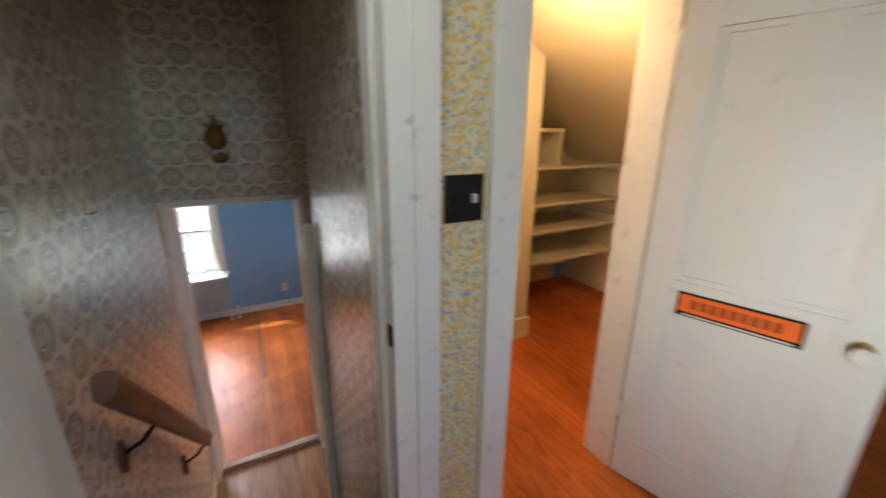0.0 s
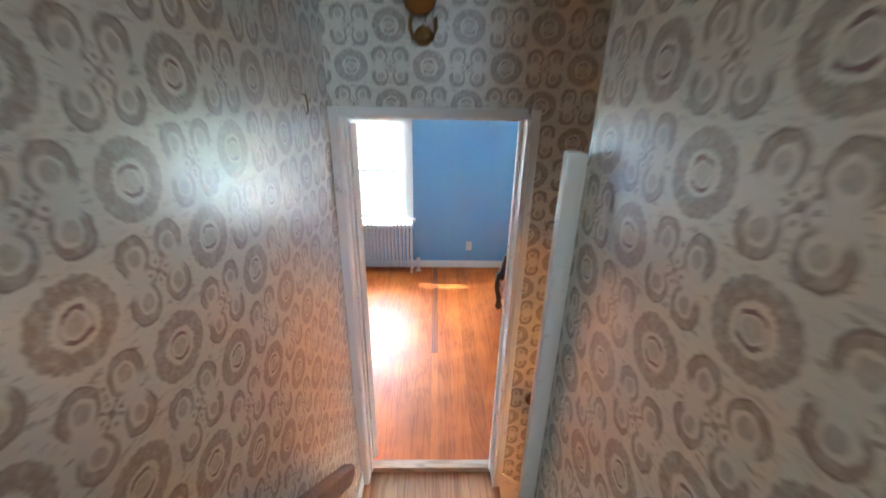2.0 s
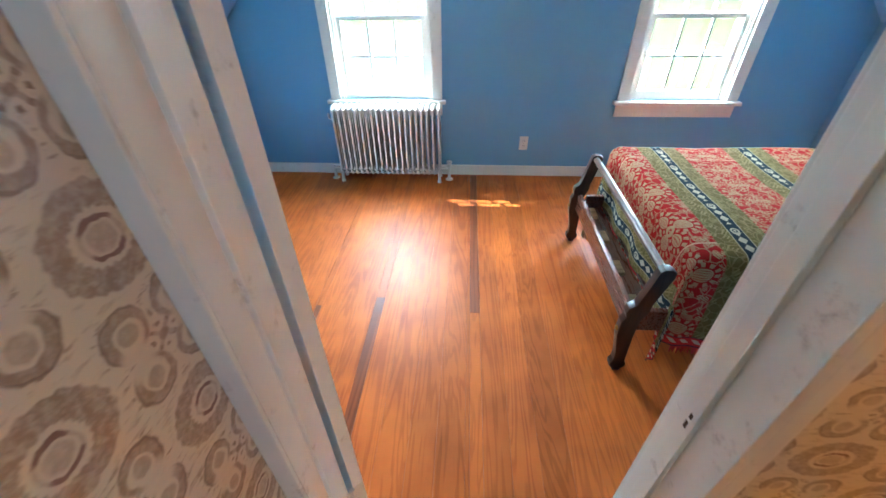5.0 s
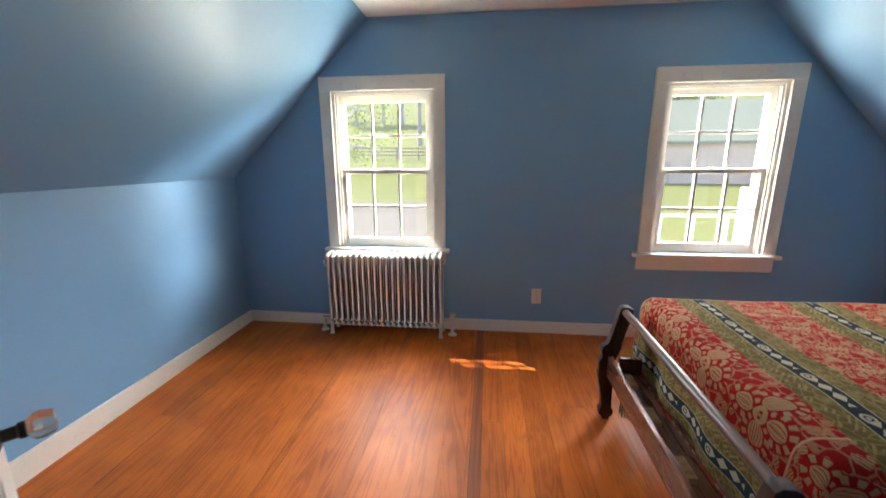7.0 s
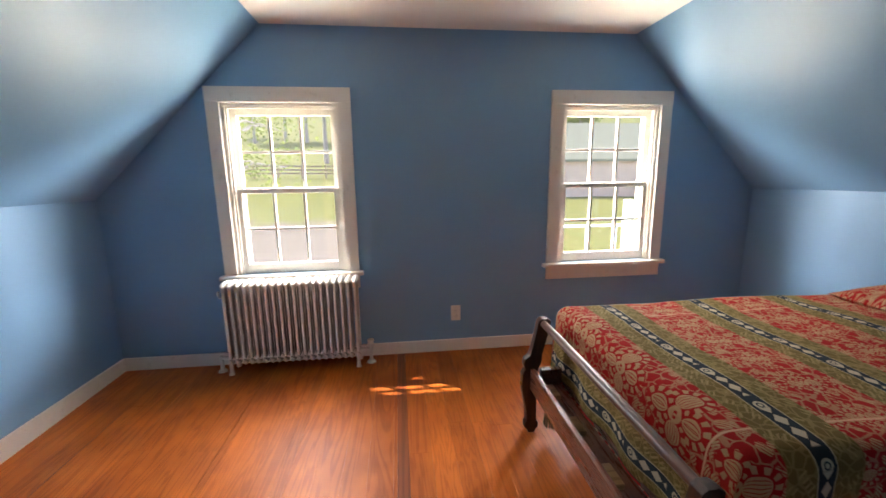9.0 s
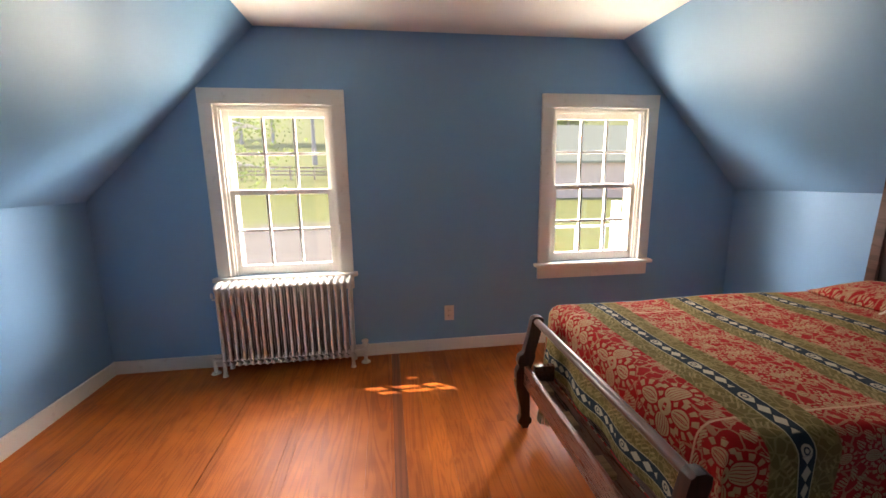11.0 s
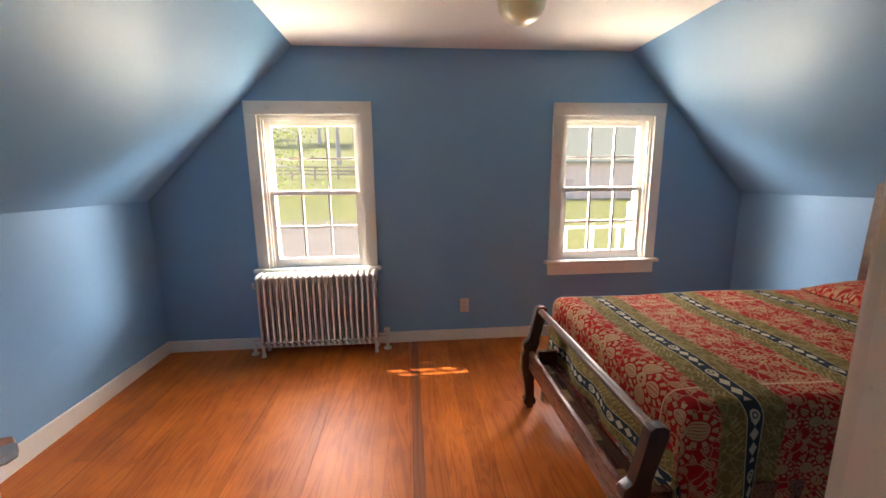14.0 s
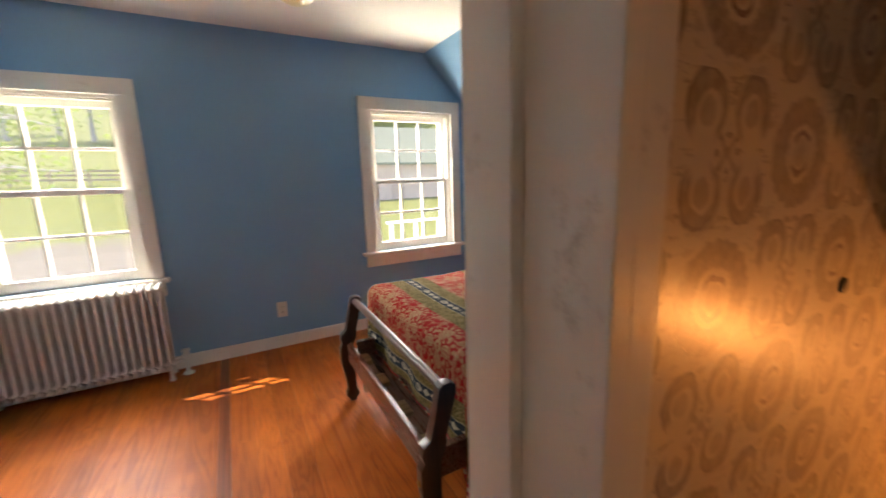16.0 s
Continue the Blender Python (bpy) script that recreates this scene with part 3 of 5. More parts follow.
PANELS = [(0, 0.24, 0, 0.80), (0, 1.00, 0, 1.95)]
door_1 = panel_door("door_1", pose(-0.094, 0.797, -0.006, 0, 0, 142.2), 0.733, 2.08, "cream painted bedroom door standing open with glass knobs", PANELS, OLD_TRIM)
knob(door_1, 0.668, 0.0, 0.860, -1, KNOB_GLASS)
knob(door_1, 0.668, 0.035, 0.860, 1, KNOB_GLASS)
part("latch_plate", bevelled(boxes((0.7325, 0.006, 0.80, 0.7345, 0.029, 0.93)), 0.0006, 1), BRASS, door_1, "dull brass latch plate")
for z in (0.25, 1.75):
    part("hinge", merge(shift(turned([(0.007, 0), (0.007, 0.09)], 10), pose(0.0, 0.039, z)), boxes((-0.0015, 0.004, z, 0.0, 0.036, z + 0.09), (-0.002, 0.036, z, 0.0, 0.085, z + 0.09))), OLD_TRIM, door_1, "painted butt hinge", True)

# ---- bedroom things ----
rad = thing("radiator", pose(-0.918, 3.487, floor_z(3.487)), "old cast iron column radiator painted silvery white under the window", "radiator")
NSEC, PITCH_R = 20, 0.0458


def section(feet):
    parts_ = []
    z0, z1 = 0.078, 0.648
    for yy in (-0.055, 0.0, 0.055):
        parts_.append(tube([(0, yy, z0 + 0.02), (0, yy, z1 - 0.02)], 0.0118, 10))
    for zz, lift in ((z0 + 0.015, -1), (z1 - 0.022, 1)):
        parts_.append(tube([(0, -0.070, zz - lift * 0.022), (0, -0.064, zz), (0, -0.045, zz + lift * 0.014), (0, 0, zz + lift * 0.018), (0, 0.045, zz + lift * 0.014), (0, 0.064, zz), (0, 0.070, zz - lift * 0.022)], [0.008, 0.0145, 0.016, 0.016, 0.016, 0.0145, 0.008], 10))
        parts_.append(tube([(-0.0229, 0, zz), (0.0229, 0, zz)], 0.020, 12))
    # added web, not a real column part: blocks light so the gaps look dark
    parts_.append(boxes((-0.0045, -0.045, z0 + 0.03, 0.0045, 0.050, z1 - 0.03)))
    if feet:
        for yy in (-0.055, 0.055):
            parts_.append(tube([(0, yy, z0 + 0.02), (0, yy * 1.06, 0.045), (0, yy * 1.12, 0.018), (0, yy * 1.14, 0.0)], [0.015, 0.0125, 0.0145, 0.019], 10))
    return merge(*parts_)


first = None
for k in range(NSEC):
    end = k in (0, NSEC - 1)
    if end or first is None or k == 1:
        s = part("section", section(end), RADIATOR, rad, "", True)
        if k == 1:
            first = s
    else:
        s = new("section", first.data)
        s.parent = rad
    s.location = (0.016 + k * PITCH_R, 0, 0)
xr = 0.016 + (NSEC - 1) * PITCH_R
valve = part("valve", merge(tube([(xr + 0.02, 0, 0.10), (xr + 0.085, 0, 0.10)], 0.014, 12), tube([(xr + 0.085, 0, 0.0), (xr + 0.085, 0, 0.125)], 0.013, 12), shift(turned([(0.022, 0), (0.024, 0.02), (0.016, 0.03)], 12), pose(xr + 0.085, 0, 0.125))), RADIATOR, rad, "painted steam valve with pipe", True)
part("valve_handle", shift(turned([(0.010, 0), (0.026, 0.008), (0.024, 0.020), (0.006, 0.024)], 10), pose(xr + 0.085, 0, 0.155)), RADIATOR, valve, "", True)
part("floor_collar", shift(turned([(0.034, 0), (0.030, 0.008), (0.014, 0.012)], 16), pose(xr + 0.085, 0, 0)), RADIATOR, valve, "", True)
part("air_valve", merge(tube([(-0.01, 0, 0.54), (-0.04, 0, 0.54)], 0.006, 8), shift(turned([(0.008, 0), (0.010, 0.02), (0.006, 0.035)], 10), pose(-0.04, 0, 0.55))), RADIATOR, rad, "small air vent", True)
part("return_pipe", merge(tube([(-0.005, 0, 0.10), (-0.07, 0, 0.10)], 0.013, 10), tube([(-0.07, 0, 0.0), (-0.07, 0, 0.115)], 0.013, 10), shift(turned([(0.032, 0), (0.028, 0.008), (0.014, 0.011)], 14), pose(-0.07, 0, 0))), RADIATOR, rad, "", True)

outlet = thing("wall_outlet", pose(0.700, YW, 0.332), "ivory duplex wall outlet on the blue wall", "outlet")
part("plate", bevelled(boxes((-0.037, -0.006, -0.060, 0.037, 0, 0.060)), 0.003), PLASTIC, outlet)
for zz in (-0.021, 0.021):
    soc = part("socket", bevelled(boxes((-0.017, -0.0085, zz - 0.014, 0.017, -0.006, zz + 0.014)), 0.002), PLASTIC, outlet)
    for xx in (-0.007, 0.007):
        part("slot", boxes((xx - 0.0015, -0.0092, zz - 0.004, xx + 0.0015, -0.0086, zz + 0.006)), IRON, soc, "dark slot")
part("screw", shift(turned([(0.003, 0), (0.002, 0.001)], 10), pose(0, -0.006, 0, 90)), BRASS, outlet)

GLOBE = Nodes("amber_glass")
GLOBE.bsdf.inputs["Transmission Weight"].default_value = 0.25
nz = GLOBE.noise(GLOBE.pos(), 40, 3)
GLOBE.bump(nz, 0.3, 0.002)
GLOBE = GLOBE.done((0.86, 0.76, 0.40), 0.3)
pend = thing("ceiling_light", pose(0.785, 2.36, ZC), "small round pale amber glass ceiling light, unlit", "ceiling light")
part("canopy", turned([(0.075, 0.0), (0.072, -0.02), (0.055, -0.045), (0.05, -0.06)], 28), BRASS, pend, "brass canopy", True)
part("globe", turned([(0.045, -0.050), (0.075, -0.075), (0.100, -0.115), (0.112, -0.165), (0.104, -0.215), (0.080, -0.250), (0.045, -0.272), (0.010, -0.280)], 32), GLOBE, pend, "pale amber glass globe", True)

# ---- bed ----
TILT = math.degrees(math.atan(SLOPE))
bed = thing("bed", pose(0.96, 1.52, floor_z(1.52), TILT), "dark mahogany bed with open footboard and curved posts", "bed")
BW = 1.075                                   # post to post


def post_profile():
    """Side shape of the swept footboard post, as rows of x centre, half width and height."""
    foot = [(-0.004, 0.017, 0.0), (-0.004, 0.018, 0.015), (-0.005, 0.034, 0.030), (-0.005, 0.035, 0.055), (-0.006, 0.025, 0.072)]
    shin = [(-0.008, 0.025, 0.12), (-0.016, 0.030, 0.19), (-0.024, 0.035, 0.25), (-0.024, 0.037, 0.34), (-0.014, 0.033, 0.368)]
    scroll = [(-0.012, 0.043, 0.395), (-0.006, 0.043, 0.425), (0.006, 0.030, 0.445)]
    return foot + shin + scroll + [(0.020, 0.030, 0.50), (0.034, 0.031, 0.56), (0.043, 0.033, 0.60), (0.046, 0.030, 0.63), (0.044, 0.014, 0.642)]


for yy in (0.0, BW):
    rows = post_profile()
    pts = [(c - h * 1.05, z) for c, h, z in rows] + [(c + h * 1.05, z) for c, h, z in reversed(rows)]
    p = part("post", bevelled(prism(pts, yy - 0.020, yy + 0.020), 0.004, 2), MAHOGANY, bed, "", True)
    part("bolt_cover", shift(turned([(0.013, 0), (0.011, 0.006), (0.004, 0.009)], 12), pose(-0.062, yy, 0.285, 0, -90, 0)), BRASS, p, "", True)
    part("caster", merge(shift(turned([(0.018, 0), (0.018, 0.012)], 14), pose(-0.004, yy - 0.006, 0.012, -90)), tube([(-0.004, yy, 0.01), (-0.004, yy, 0.03)], 0.007, 8)), IRON, p, "", True)
RAIL_TOP = wood("polished_top_rail", (0.045, 0.018, 0.012), (0.115, 0.055, 0.038), 0.34, "y", 1.2, 0.15, 0.05)
part("top_rail", tube([(0.040, 0.0, 0.615), (0.040, 0.15, 0.617), (0.040, BW / 2, 0.617), (0.040, BW - 0.15, 0.617), (0.040, BW, 0.615)], [0.017, 0.019, 0.020, 0.019, 0.017], 16), RAIL_TOP, bed, "polished round top rail", True)
BOARD = wood("red_brown_rail_wood", (0.055, 0.018, 0.010), (0.15, 0.055, 0.034), 0.3, "y", 1.2, 0.4, 0.05)
part("foot_rail", bevelled(boxes((-0.022, 0.02, 0.262, 0.004, BW - 0.02, 0.372)), 0.004), BOARD, bed, "flat red-brown lower rail")
part("slat", boxes((0.046, 0.05, 0.268, 0.136, BW - 0.05, 0.2885)), BOARD, bed)
part("ledger", bevelled(boxes((0.004, 0.03, 0.262, 0.045, BW - 0.03, 0.290)), 0.003), BOARD, bed)
for yy in (0.14, 0.40, 0.68, 0.94):
    part("rail_block", bevelled(boxes((0.004, yy - 0.05, 0.290, 0.075, yy + 0.05, 0.315)), 0.003), wood("raw_slat_wood", (0.20, 0.12, 0.06), (0.38, 0.25, 0.15), 0.5, "x", 1.0, 0.0), bed, "raw wooden slat end")
for yy in (0.03, BW - 0.03):
    part("side_rail", bevelled(boxes((0.03, yy - 0.014, 0.255, 2.08, yy + 0.014, 0.375)), 0.004), BOARD, bed)
for k in range(9):
    part("slat", boxes((0.14 + k * 0.2, 0.05, 0.290, 0.22 + k * 0.2, BW - 0.05, 0.308)), BOARD, bed)
HX = 2.075
for yy in (0.0, BW - 0.03):
    pts = [(0.030, 0.0), (0.024, 0.03), (0.030, 0.10), (0.034, 0.35), (0.030, 0.80), (0.026, 1.30), (0.034, 1.44), (0.040, 1.50), (0.026, 1.545), (0.008, 1.56)]
    part("head_post", shift(bevelled(prism([(-r, z) for r, z in pts] + [(r, z) for r, z in reversed(pts)], -0.025, 0.025), 0.004), pose(HX, yy, 0)), RAIL_TOP, bed, "tall polished head post")
part("headboard", bevelled(prism([(0.02, 0.62), (BW - 0.05, 0.62), (BW - 0.05, 1.10), (BW * 0.78, 1.20), (BW * 0.5, 1.30), (BW * 0.22, 1.20), (0.02, 1.10)], HX - 0.012, HX + 0.012, "x"), 0.004), MAHOGANY, bed, "shaped mahogany headboard panel")
mat_bm = bevelled(boxes((0.205, 0.075, 0.312, HX - 0.03, BW - 0.04, 0.650)), 0.06, 4)
mattress = thing("mattress", pose(0.96, 1.52, floor_z(1.52), TILT), "plain pale mattress hidden under the bedcover", "mattress")
part("body", mat_bm, plain("mattress_ticking", (0.55, 0.52, 0.46), 0.8), mattress, "", True)


def cover_cloth():
    """Woven jacquard: navy and olive bands across red fields with cream roses and leaves."""
    g = Nodes("red_jacquard_cloth")
    p = g.pos(kind="UV")
    x, y, z = g.xyz(p)
    wn_ = g.node("TexNoise")
    g.tree.links.new(p, wn_.inputs["Vector"])
    wn_.inputs["Scale"].default_value, wn_.inputs["Detail"].default_value = 13.0, 2.0
    va = g.node("VectorMath", operation="MULTIPLY_ADD")
    g.tree.links.new(wn_.outputs[1], va.inputs[0])
    va.inputs[1].default_value = (0.032, 0.032, 0.0)
    g.tree.links.new(p, va.inputs[2])
    q = va.outputs[0]
    period = 0.51
    s = g.m("MODULO", g.add(x, 0.51 * 4 - 0.645 + period / 2), period)
    s = g.m("ABSOLUTE", g.sub(s, period / 2))                   # distance from the middle of a navy band
    navy = g.ramp(s, 0.034, 0.030)
    olive = g.ramp(s, 0.118, 0.112)
    # red fields: four ribbed fruits round a rosette, large at the foot, smaller further up, among leaves
    small = g.ramp(x, 0.58, 0.60)
    size = g.sub(1.0, g.mul(small, 0.42))
    wx, wy, _ = g.xyz(q)
    jx, jy = g.mul(g.sub(wx, x), 0.5), g.mul(g.sub(wy, y), 0.5)
    fa = g.m("DIVIDE", g.add(g.sub(period / 2, s), jx), size)
    fa = g.m("ABSOLUTE", g.sub(g.m("MODULO", g.add(fa, 0.45), 0.30), 0.15))
    fb = g.m("ABSOLUTE", g.sub(g.m("MODULO", g.add(g.m("DIVIDE", g.add(y, jy), size), 0.03), 0.30), 0.15))
    hi, lo = g.sub(g.mx(fa, fb), 0.070), g.mn(fa, fb)
    e1, e2 = g.m("DIVIDE", hi, 0.040), g.m("DIVIDE", lo, 0.034)
    re = g.m("SQRT", g.add(g.mul(e1, e1), g.mul(e2, e2)))
    waist = g.m("SQRT", g.mx(g.sub(1.0, g.mul(g.mul(e1, e1), 0.85)), 0.05))
    rib = g.ramp(g.m("ABSOLUTE", g.m("SINE", g.mul(g.m("DIVIDE", e2, waist), 9.5))), 0.22, 0.50)
    fruit = g.mul(g.ramp(re, 1.0, 0.94), g.mx(rib, g.band(re, 0.95, 0.06, 0.03)))
    spin = g.m("ARCTAN2", e2, e1)
    petal = g.mul(g.band(re, 1.45, 0.26, 0.06), g.ramp(g.m("COSINE", g.mul(spin, 11.0)), -0.2, 0.1))
    rad_ = g.m("SQRT", g.add(g.mul(fa, fa), g.mul(fb, fb)))
    rosette = g.mx(g.band(rad_, 0.026, 0.005, 0.003), g.ramp(rad_, 0.012, 0.009))
    lv = g.voronoi(q, 27, "F1", 0.9)[0]
    free = g.mul(g.ramp(re, 1.78, 1.90), g.ramp(rad_, 0.03, 0.04))
    leaf = g.mul(g.mul(g.ramp(lv, 0.46, 0.40), g.ramp(g.m("SINE", g.mul(g.add(wx, g.mul(wy, 1.4)), 420.0)), -0.6, -0.2)), free)
    vein = g.mul(g.band(g.voronoi(q, 22, "DISTANCE_TO_EDGE")[0], 0.0, 0.045, 0.02), free)
    motif = g.mx(g.mx(fruit, g.mul(petal, 0.9)), g.mx(g.mx(leaf, g.mul(vein, 0.6)), rosette))
    red = g.mix(g.noise(p, 9, 3), (0.24, 0.009, 0.010), (0.33, 0.016, 0.016))
    cream = g.mix(g.noise(p, 30, 3), (0.30, 0.215, 0.115), (0.42, 0.31, 0.18))
    field = g.mix(g.mul(motif, 0.92), red, cream)
    fine = g.band(g.voronoi(q, 30, "DISTANCE_TO_EDGE")[0], 0.0, 0.05, 0.03)
    frond = g.ramp(g.m("SINE", g.add(g.mul(g.add(y, g.mul(s, 1.2)), 260.0), g.mul(g.noise(p, 22, 2), 5.0))), 0.0, 0.5)
    omot = g.mx(g.mul(g.mul(g.ramp(lv, 0.50, 0.42), frond), 0.9), g.mul(fine, 0.5))
    oliv = g.mix(g.mul(omot, 0.62), g.mix(g.noise(p, 14, 3), (0.100, 0.074, 0.021), (0.155, 0.118, 0.040)), (0.36, 0.275, 0.135))
    c = g.mix(olive, field, oliv)
    # diamonds and wheels along the navy band
    dy = g.sub(g.m("MODULO", y, 0.052), 0.026)
    diamond = g.ramp(g.add(g.mul(g.m("ABSOLUTE", dy), 0.8), s), 0.0205, 0.018)
    wheel = g.ramp(g.m("SINE", g.mul(y, 30.0)), 0.55, 0.7)
    dy2 = g.sub(g.m("MODULO", y, 0.0698), 0.0349)
    rr = g.m("SQRT", g.add(g.mul(s, s), g.mul(dy2, dy2)))
    ring = g.mx(g.band(rr, 0.015, 0.0028, 0.002), g.ramp(rr, 0.008, 0.005))
    nav = g.mix(g.mx(g.mul(diamond, g.sub(1.0, wheel)), g.mul(ring, wheel)), (0.020, 0.030, 0.042), (0.40, 0.35, 0.27))
    nav = g.mix(g.band(s, 0.0310, 0.0018, 0.001), nav, (0.40, 0.35, 0.24))
    c = g.mix(navy, c, nav)
    # border along the hems: red ground, large pomegranates, a narrow beaded edge
    edge = g.mn(g.mn(y, g.sub(1.98, y)), x)
    hem = g.ramp(edge, 0.060, 0.055)
    bead = g.ramp(g.m("SINE", g.mul(g.add(x, y), 120.0)), -0.1, 0.2)
    c = g.mix(hem, c, g.mix(g.mul(g.band(edge, 0.032, 0.010, 0.003), bead), g.mix(g.band(edge, 0.03, 0.022, 0.003), (0.02, 0.03, 0.05), (0.45, 0.03, 0.03)), (0.5, 0.42, 0.3)))
    top = g.mul(g.band(g.mn(y, g.sub(1.98, y)), 0.575, 0.003, 0.001), g.sub(1.0, olive))
    c = g.mix(top, c, (0.50, 0.30, 0.2))
    g.bump(g.add(g.mul(g.noise(p, 420, 2), 0.6), g.mul(motif, 0.5)), 0.5, 0.0015)
    return g.done(c, 0.9, 0.0, 0.0, 0.08)


COVER = cover_cloth()
cover = thing("bedcover", pose(1.165, 1.575, 0.664 + floor_z(1.575), TILT), "red olive and navy floral jacquard bedcover draped over the bed", "bedcover")
TX, TY = 1.84, 1.045                          # size of the flat top
OF, ON, OB = 0.46, 0.52, 0.40                 # overhang at the foot, the near side and the far side


def cover_point(u, v):
    """From metres along the cloth to a place: the top lies flat, the rest falls over the edges."""
    dx, dn, df = max(0.0, -u), max(0.0, -v), max(0.0, v - TY)
    x, y = max(u, 0.0), min(max(v, 0.0), TY)

    def fall(d, r=0.055):
        q = r * math.pi / 2
        if d < q:
            a = d / r
            return r * math.sin(a), r * (1 - math.cos(a))
        return r + (d - q) * 0.03, r + (d - q)

    ox, zx = fall(dx)
    oy, zy = fall(dn if dn > 0 else df)
    z = -math.hypot(zx, zy) if zx > 0 and zy > 0 else -(zx + zy)
    deep = -z
    wav = min(1.0, deep / 0.3)
    if dx > 0 and zy == 0:
        ox = min(ox, 0.062) + wav * 0.012 * math.sin(v * 19 + 1.0)
    if dn > 0:
        oy += wav * (0.020 * math.sin(u * 15) + 0.010 * math.sin(u * 37 + 2))
        if dx > 0:
            oy, ox = oy * 0.9, min(ox, 0.06)
    if df > 0:
        oy += wav * 0.015 * math.sin(u * 17)
    bumps = 0.006 * math.sin(u * 5.1 + v * 2.3) + 0.005 * math.sin(v * 9.0 - u * 3.0) + 0.0035 * noise.noise((u * 9, v * 9, 0))
    s = -1 if dn > 0 else 1
    return Vector((x - ox, y + s * oy, 0.010 + z + bumps * (1 if deep < 0.02 else 0.3)))


def cloth_mesh(u0, u1, v0, v1, nu, nv):
    bm = bmesh.new()
    uv = bm.loops.layers.uv.new("UVMap")
    grid, where = [], {}
    for i in range(nu + 1):
        row = []
        for j in range(nv + 1):
            u, v = u0 + (u1 - u0) * i / nu, v0 + (v1 - v0) * j / nv
            vert = bm.verts.new(cover_point(u, v))
            where[vert] = (u - u0, v - v0)
            row.append(vert)
        grid.append(row)
    for i in range(nu):
        for j in range(nv):
            f = bm.faces.new((grid[i][j], grid[i + 1][j], grid[i + 1][j + 1], grid[i][j + 1]))
            for loop in f.loops:
                loop[uv].uv = where[loop.vert]
    # the cloth's thickness
    bmesh.ops.recalc_face_normals(bm, faces=bm.faces)
    bmesh.ops.solidify(bm, geom=list(bm.faces), thickness=0.004)
    return bm


part("cloth", cloth_mesh(-OF, TX, -ON, TY + OB, 110, 100), COVER, cover, "", True)


def fringe(points, length, drop=Vector((0, 0, -1))):
    """Rows of thin tassels under a hem."""
    bm = bmesh.new()
    rnd = random.Random(4)
    for p in points:
        a = rnd.uniform(0, math.pi)
        w = 0.0035
        s = Vector((math.cos(a) * w, math.sin(a) * w, 0))
        t = Vector((-s.y, s.x, 0))
        tip = p + drop * length * rnd.uniform(0.75, 1.1) + Vector((rnd.uniform(-0.008, 0.008), rnd.uniform(-0.008, 0.008), 0))
        top = [bm.verts.new(p + k) for k in (s, t, -s, -t)]
        low = [bm.verts.new(tip + 0.6 * k) for k in (s, t, -s, -t)]
        for k in range(4):
            bm.faces.new((top[k], top[(k + 1) % 4], low[(k + 1) % 4], low[k]))
        bm.faces.new(low)
    return bm


RED_FRINGE = plain("red_wool_fringe", (0.42, 0.022, 0.02), 0.9)
TAN_FRINGE = plain("olive_tan_fringe", (0.24, 0.19, 0.10), 0.9)
part("fringe", fringe([cover_point(0.0 + TX * k / 260, -ON) for k in range(261)], 0.045), RED_FRINGE, cover, "red wool fringe")
part("fringe", fringe([cover_point(-OF, TY * k / 150 - 0.02) for k in range(151)], 0.045), TAN_FRINGE, cover, "olive tan fringe")
part("fringe", fringe([cover_point(TX * k / 200, TY + OB) for k in range(201)], 0.045), TAN_FRINGE, cover, "olive tan fringe")

# the far corner of the cloth, gathered behind the foot post, with its own fringe
tail = [(-0.075, 0.925, -0.40), (-0.105, 0.925, -0.43), (-0.120, 0.925, -0.48), (-0.124, 0.925, -0.535)]
part("corner_tail", tube(tail, [0.015, 0.028, 0.034, 0.040], 12), plain("olive_cloth_back", (0.16, 0.125, 0.06), 0.9), cover, "gathered olive corner of the cover", True)
part("fringe", fringe([Vector((-0.124 + 0.038 * math.cos(k * 0.21), 0.925 + 0.038 * math.sin(k * 0.21), -0.53)) for k in range(60)], 0.055), TAN_FRINGE, cover, "olive tan fringe")


def cushion(w, d, h, n=14):
    """A soft block, fullest in the middle."""
    bm = bmesh.new()
    uv = bm.loops.layers.uv.new("UVMap")
    for side in (1, -1):
        g = [[bm.verts.new((w * (i / n - 0.5), d * (j / n - 0.5), side * h / 2 * (max(0, 1 - (2 * i / n - 1) ** 4) * max(0, 1 - (2 * j / n - 1) ** 4)) ** 0.5)) for j in range(n + 1)] for i in range(n + 1)]
        for i in range(n):
            for j in range(n):
                q = (g[i][j], g[i + 1][j], g[i + 1][j + 1], g[i][j + 1])
                f = bm.faces.new(q if side > 0 else q[::-1])
                for loop in f.loops:
                    loop[uv].uv = (loop.vert.co.x * 0.55 + 0.9, loop.vert.co.y + 0.7)
    bmesh.ops.remove_doubles(bm, verts=bm.verts, dist=0.0005)
    return bm


bol = thing("covered_pillow", pose(2.84, 2.10, 0.705, 1, -4, 0), "pillow rolled under the red jacquard cover", "pillow")
part("pillow_body", cushion(0.40, 0.98, 0.12), COVER, bol, "", True)
g = Nodes("blue_stripe_ticking")
xx_ = g.xyz(g.pos())[1]
STRIPE = g.done(g.mix(g.ramp(g.m("SINE", g.mul(xx_, 180.0)), 0.75, 0.9), (0.66, 0.64, 0.58), (0.28, 0.34, 0.42)), 0.8)
pil = thing("white_pillow", pose(2.84, 2.06, 0.800, 0, -8, 4), "small white ticking pillow with cotton ties", "pillow")
part("pillow_body", cushion(0.30, 0.34, 0.13), STRIPE, pil, "", True)
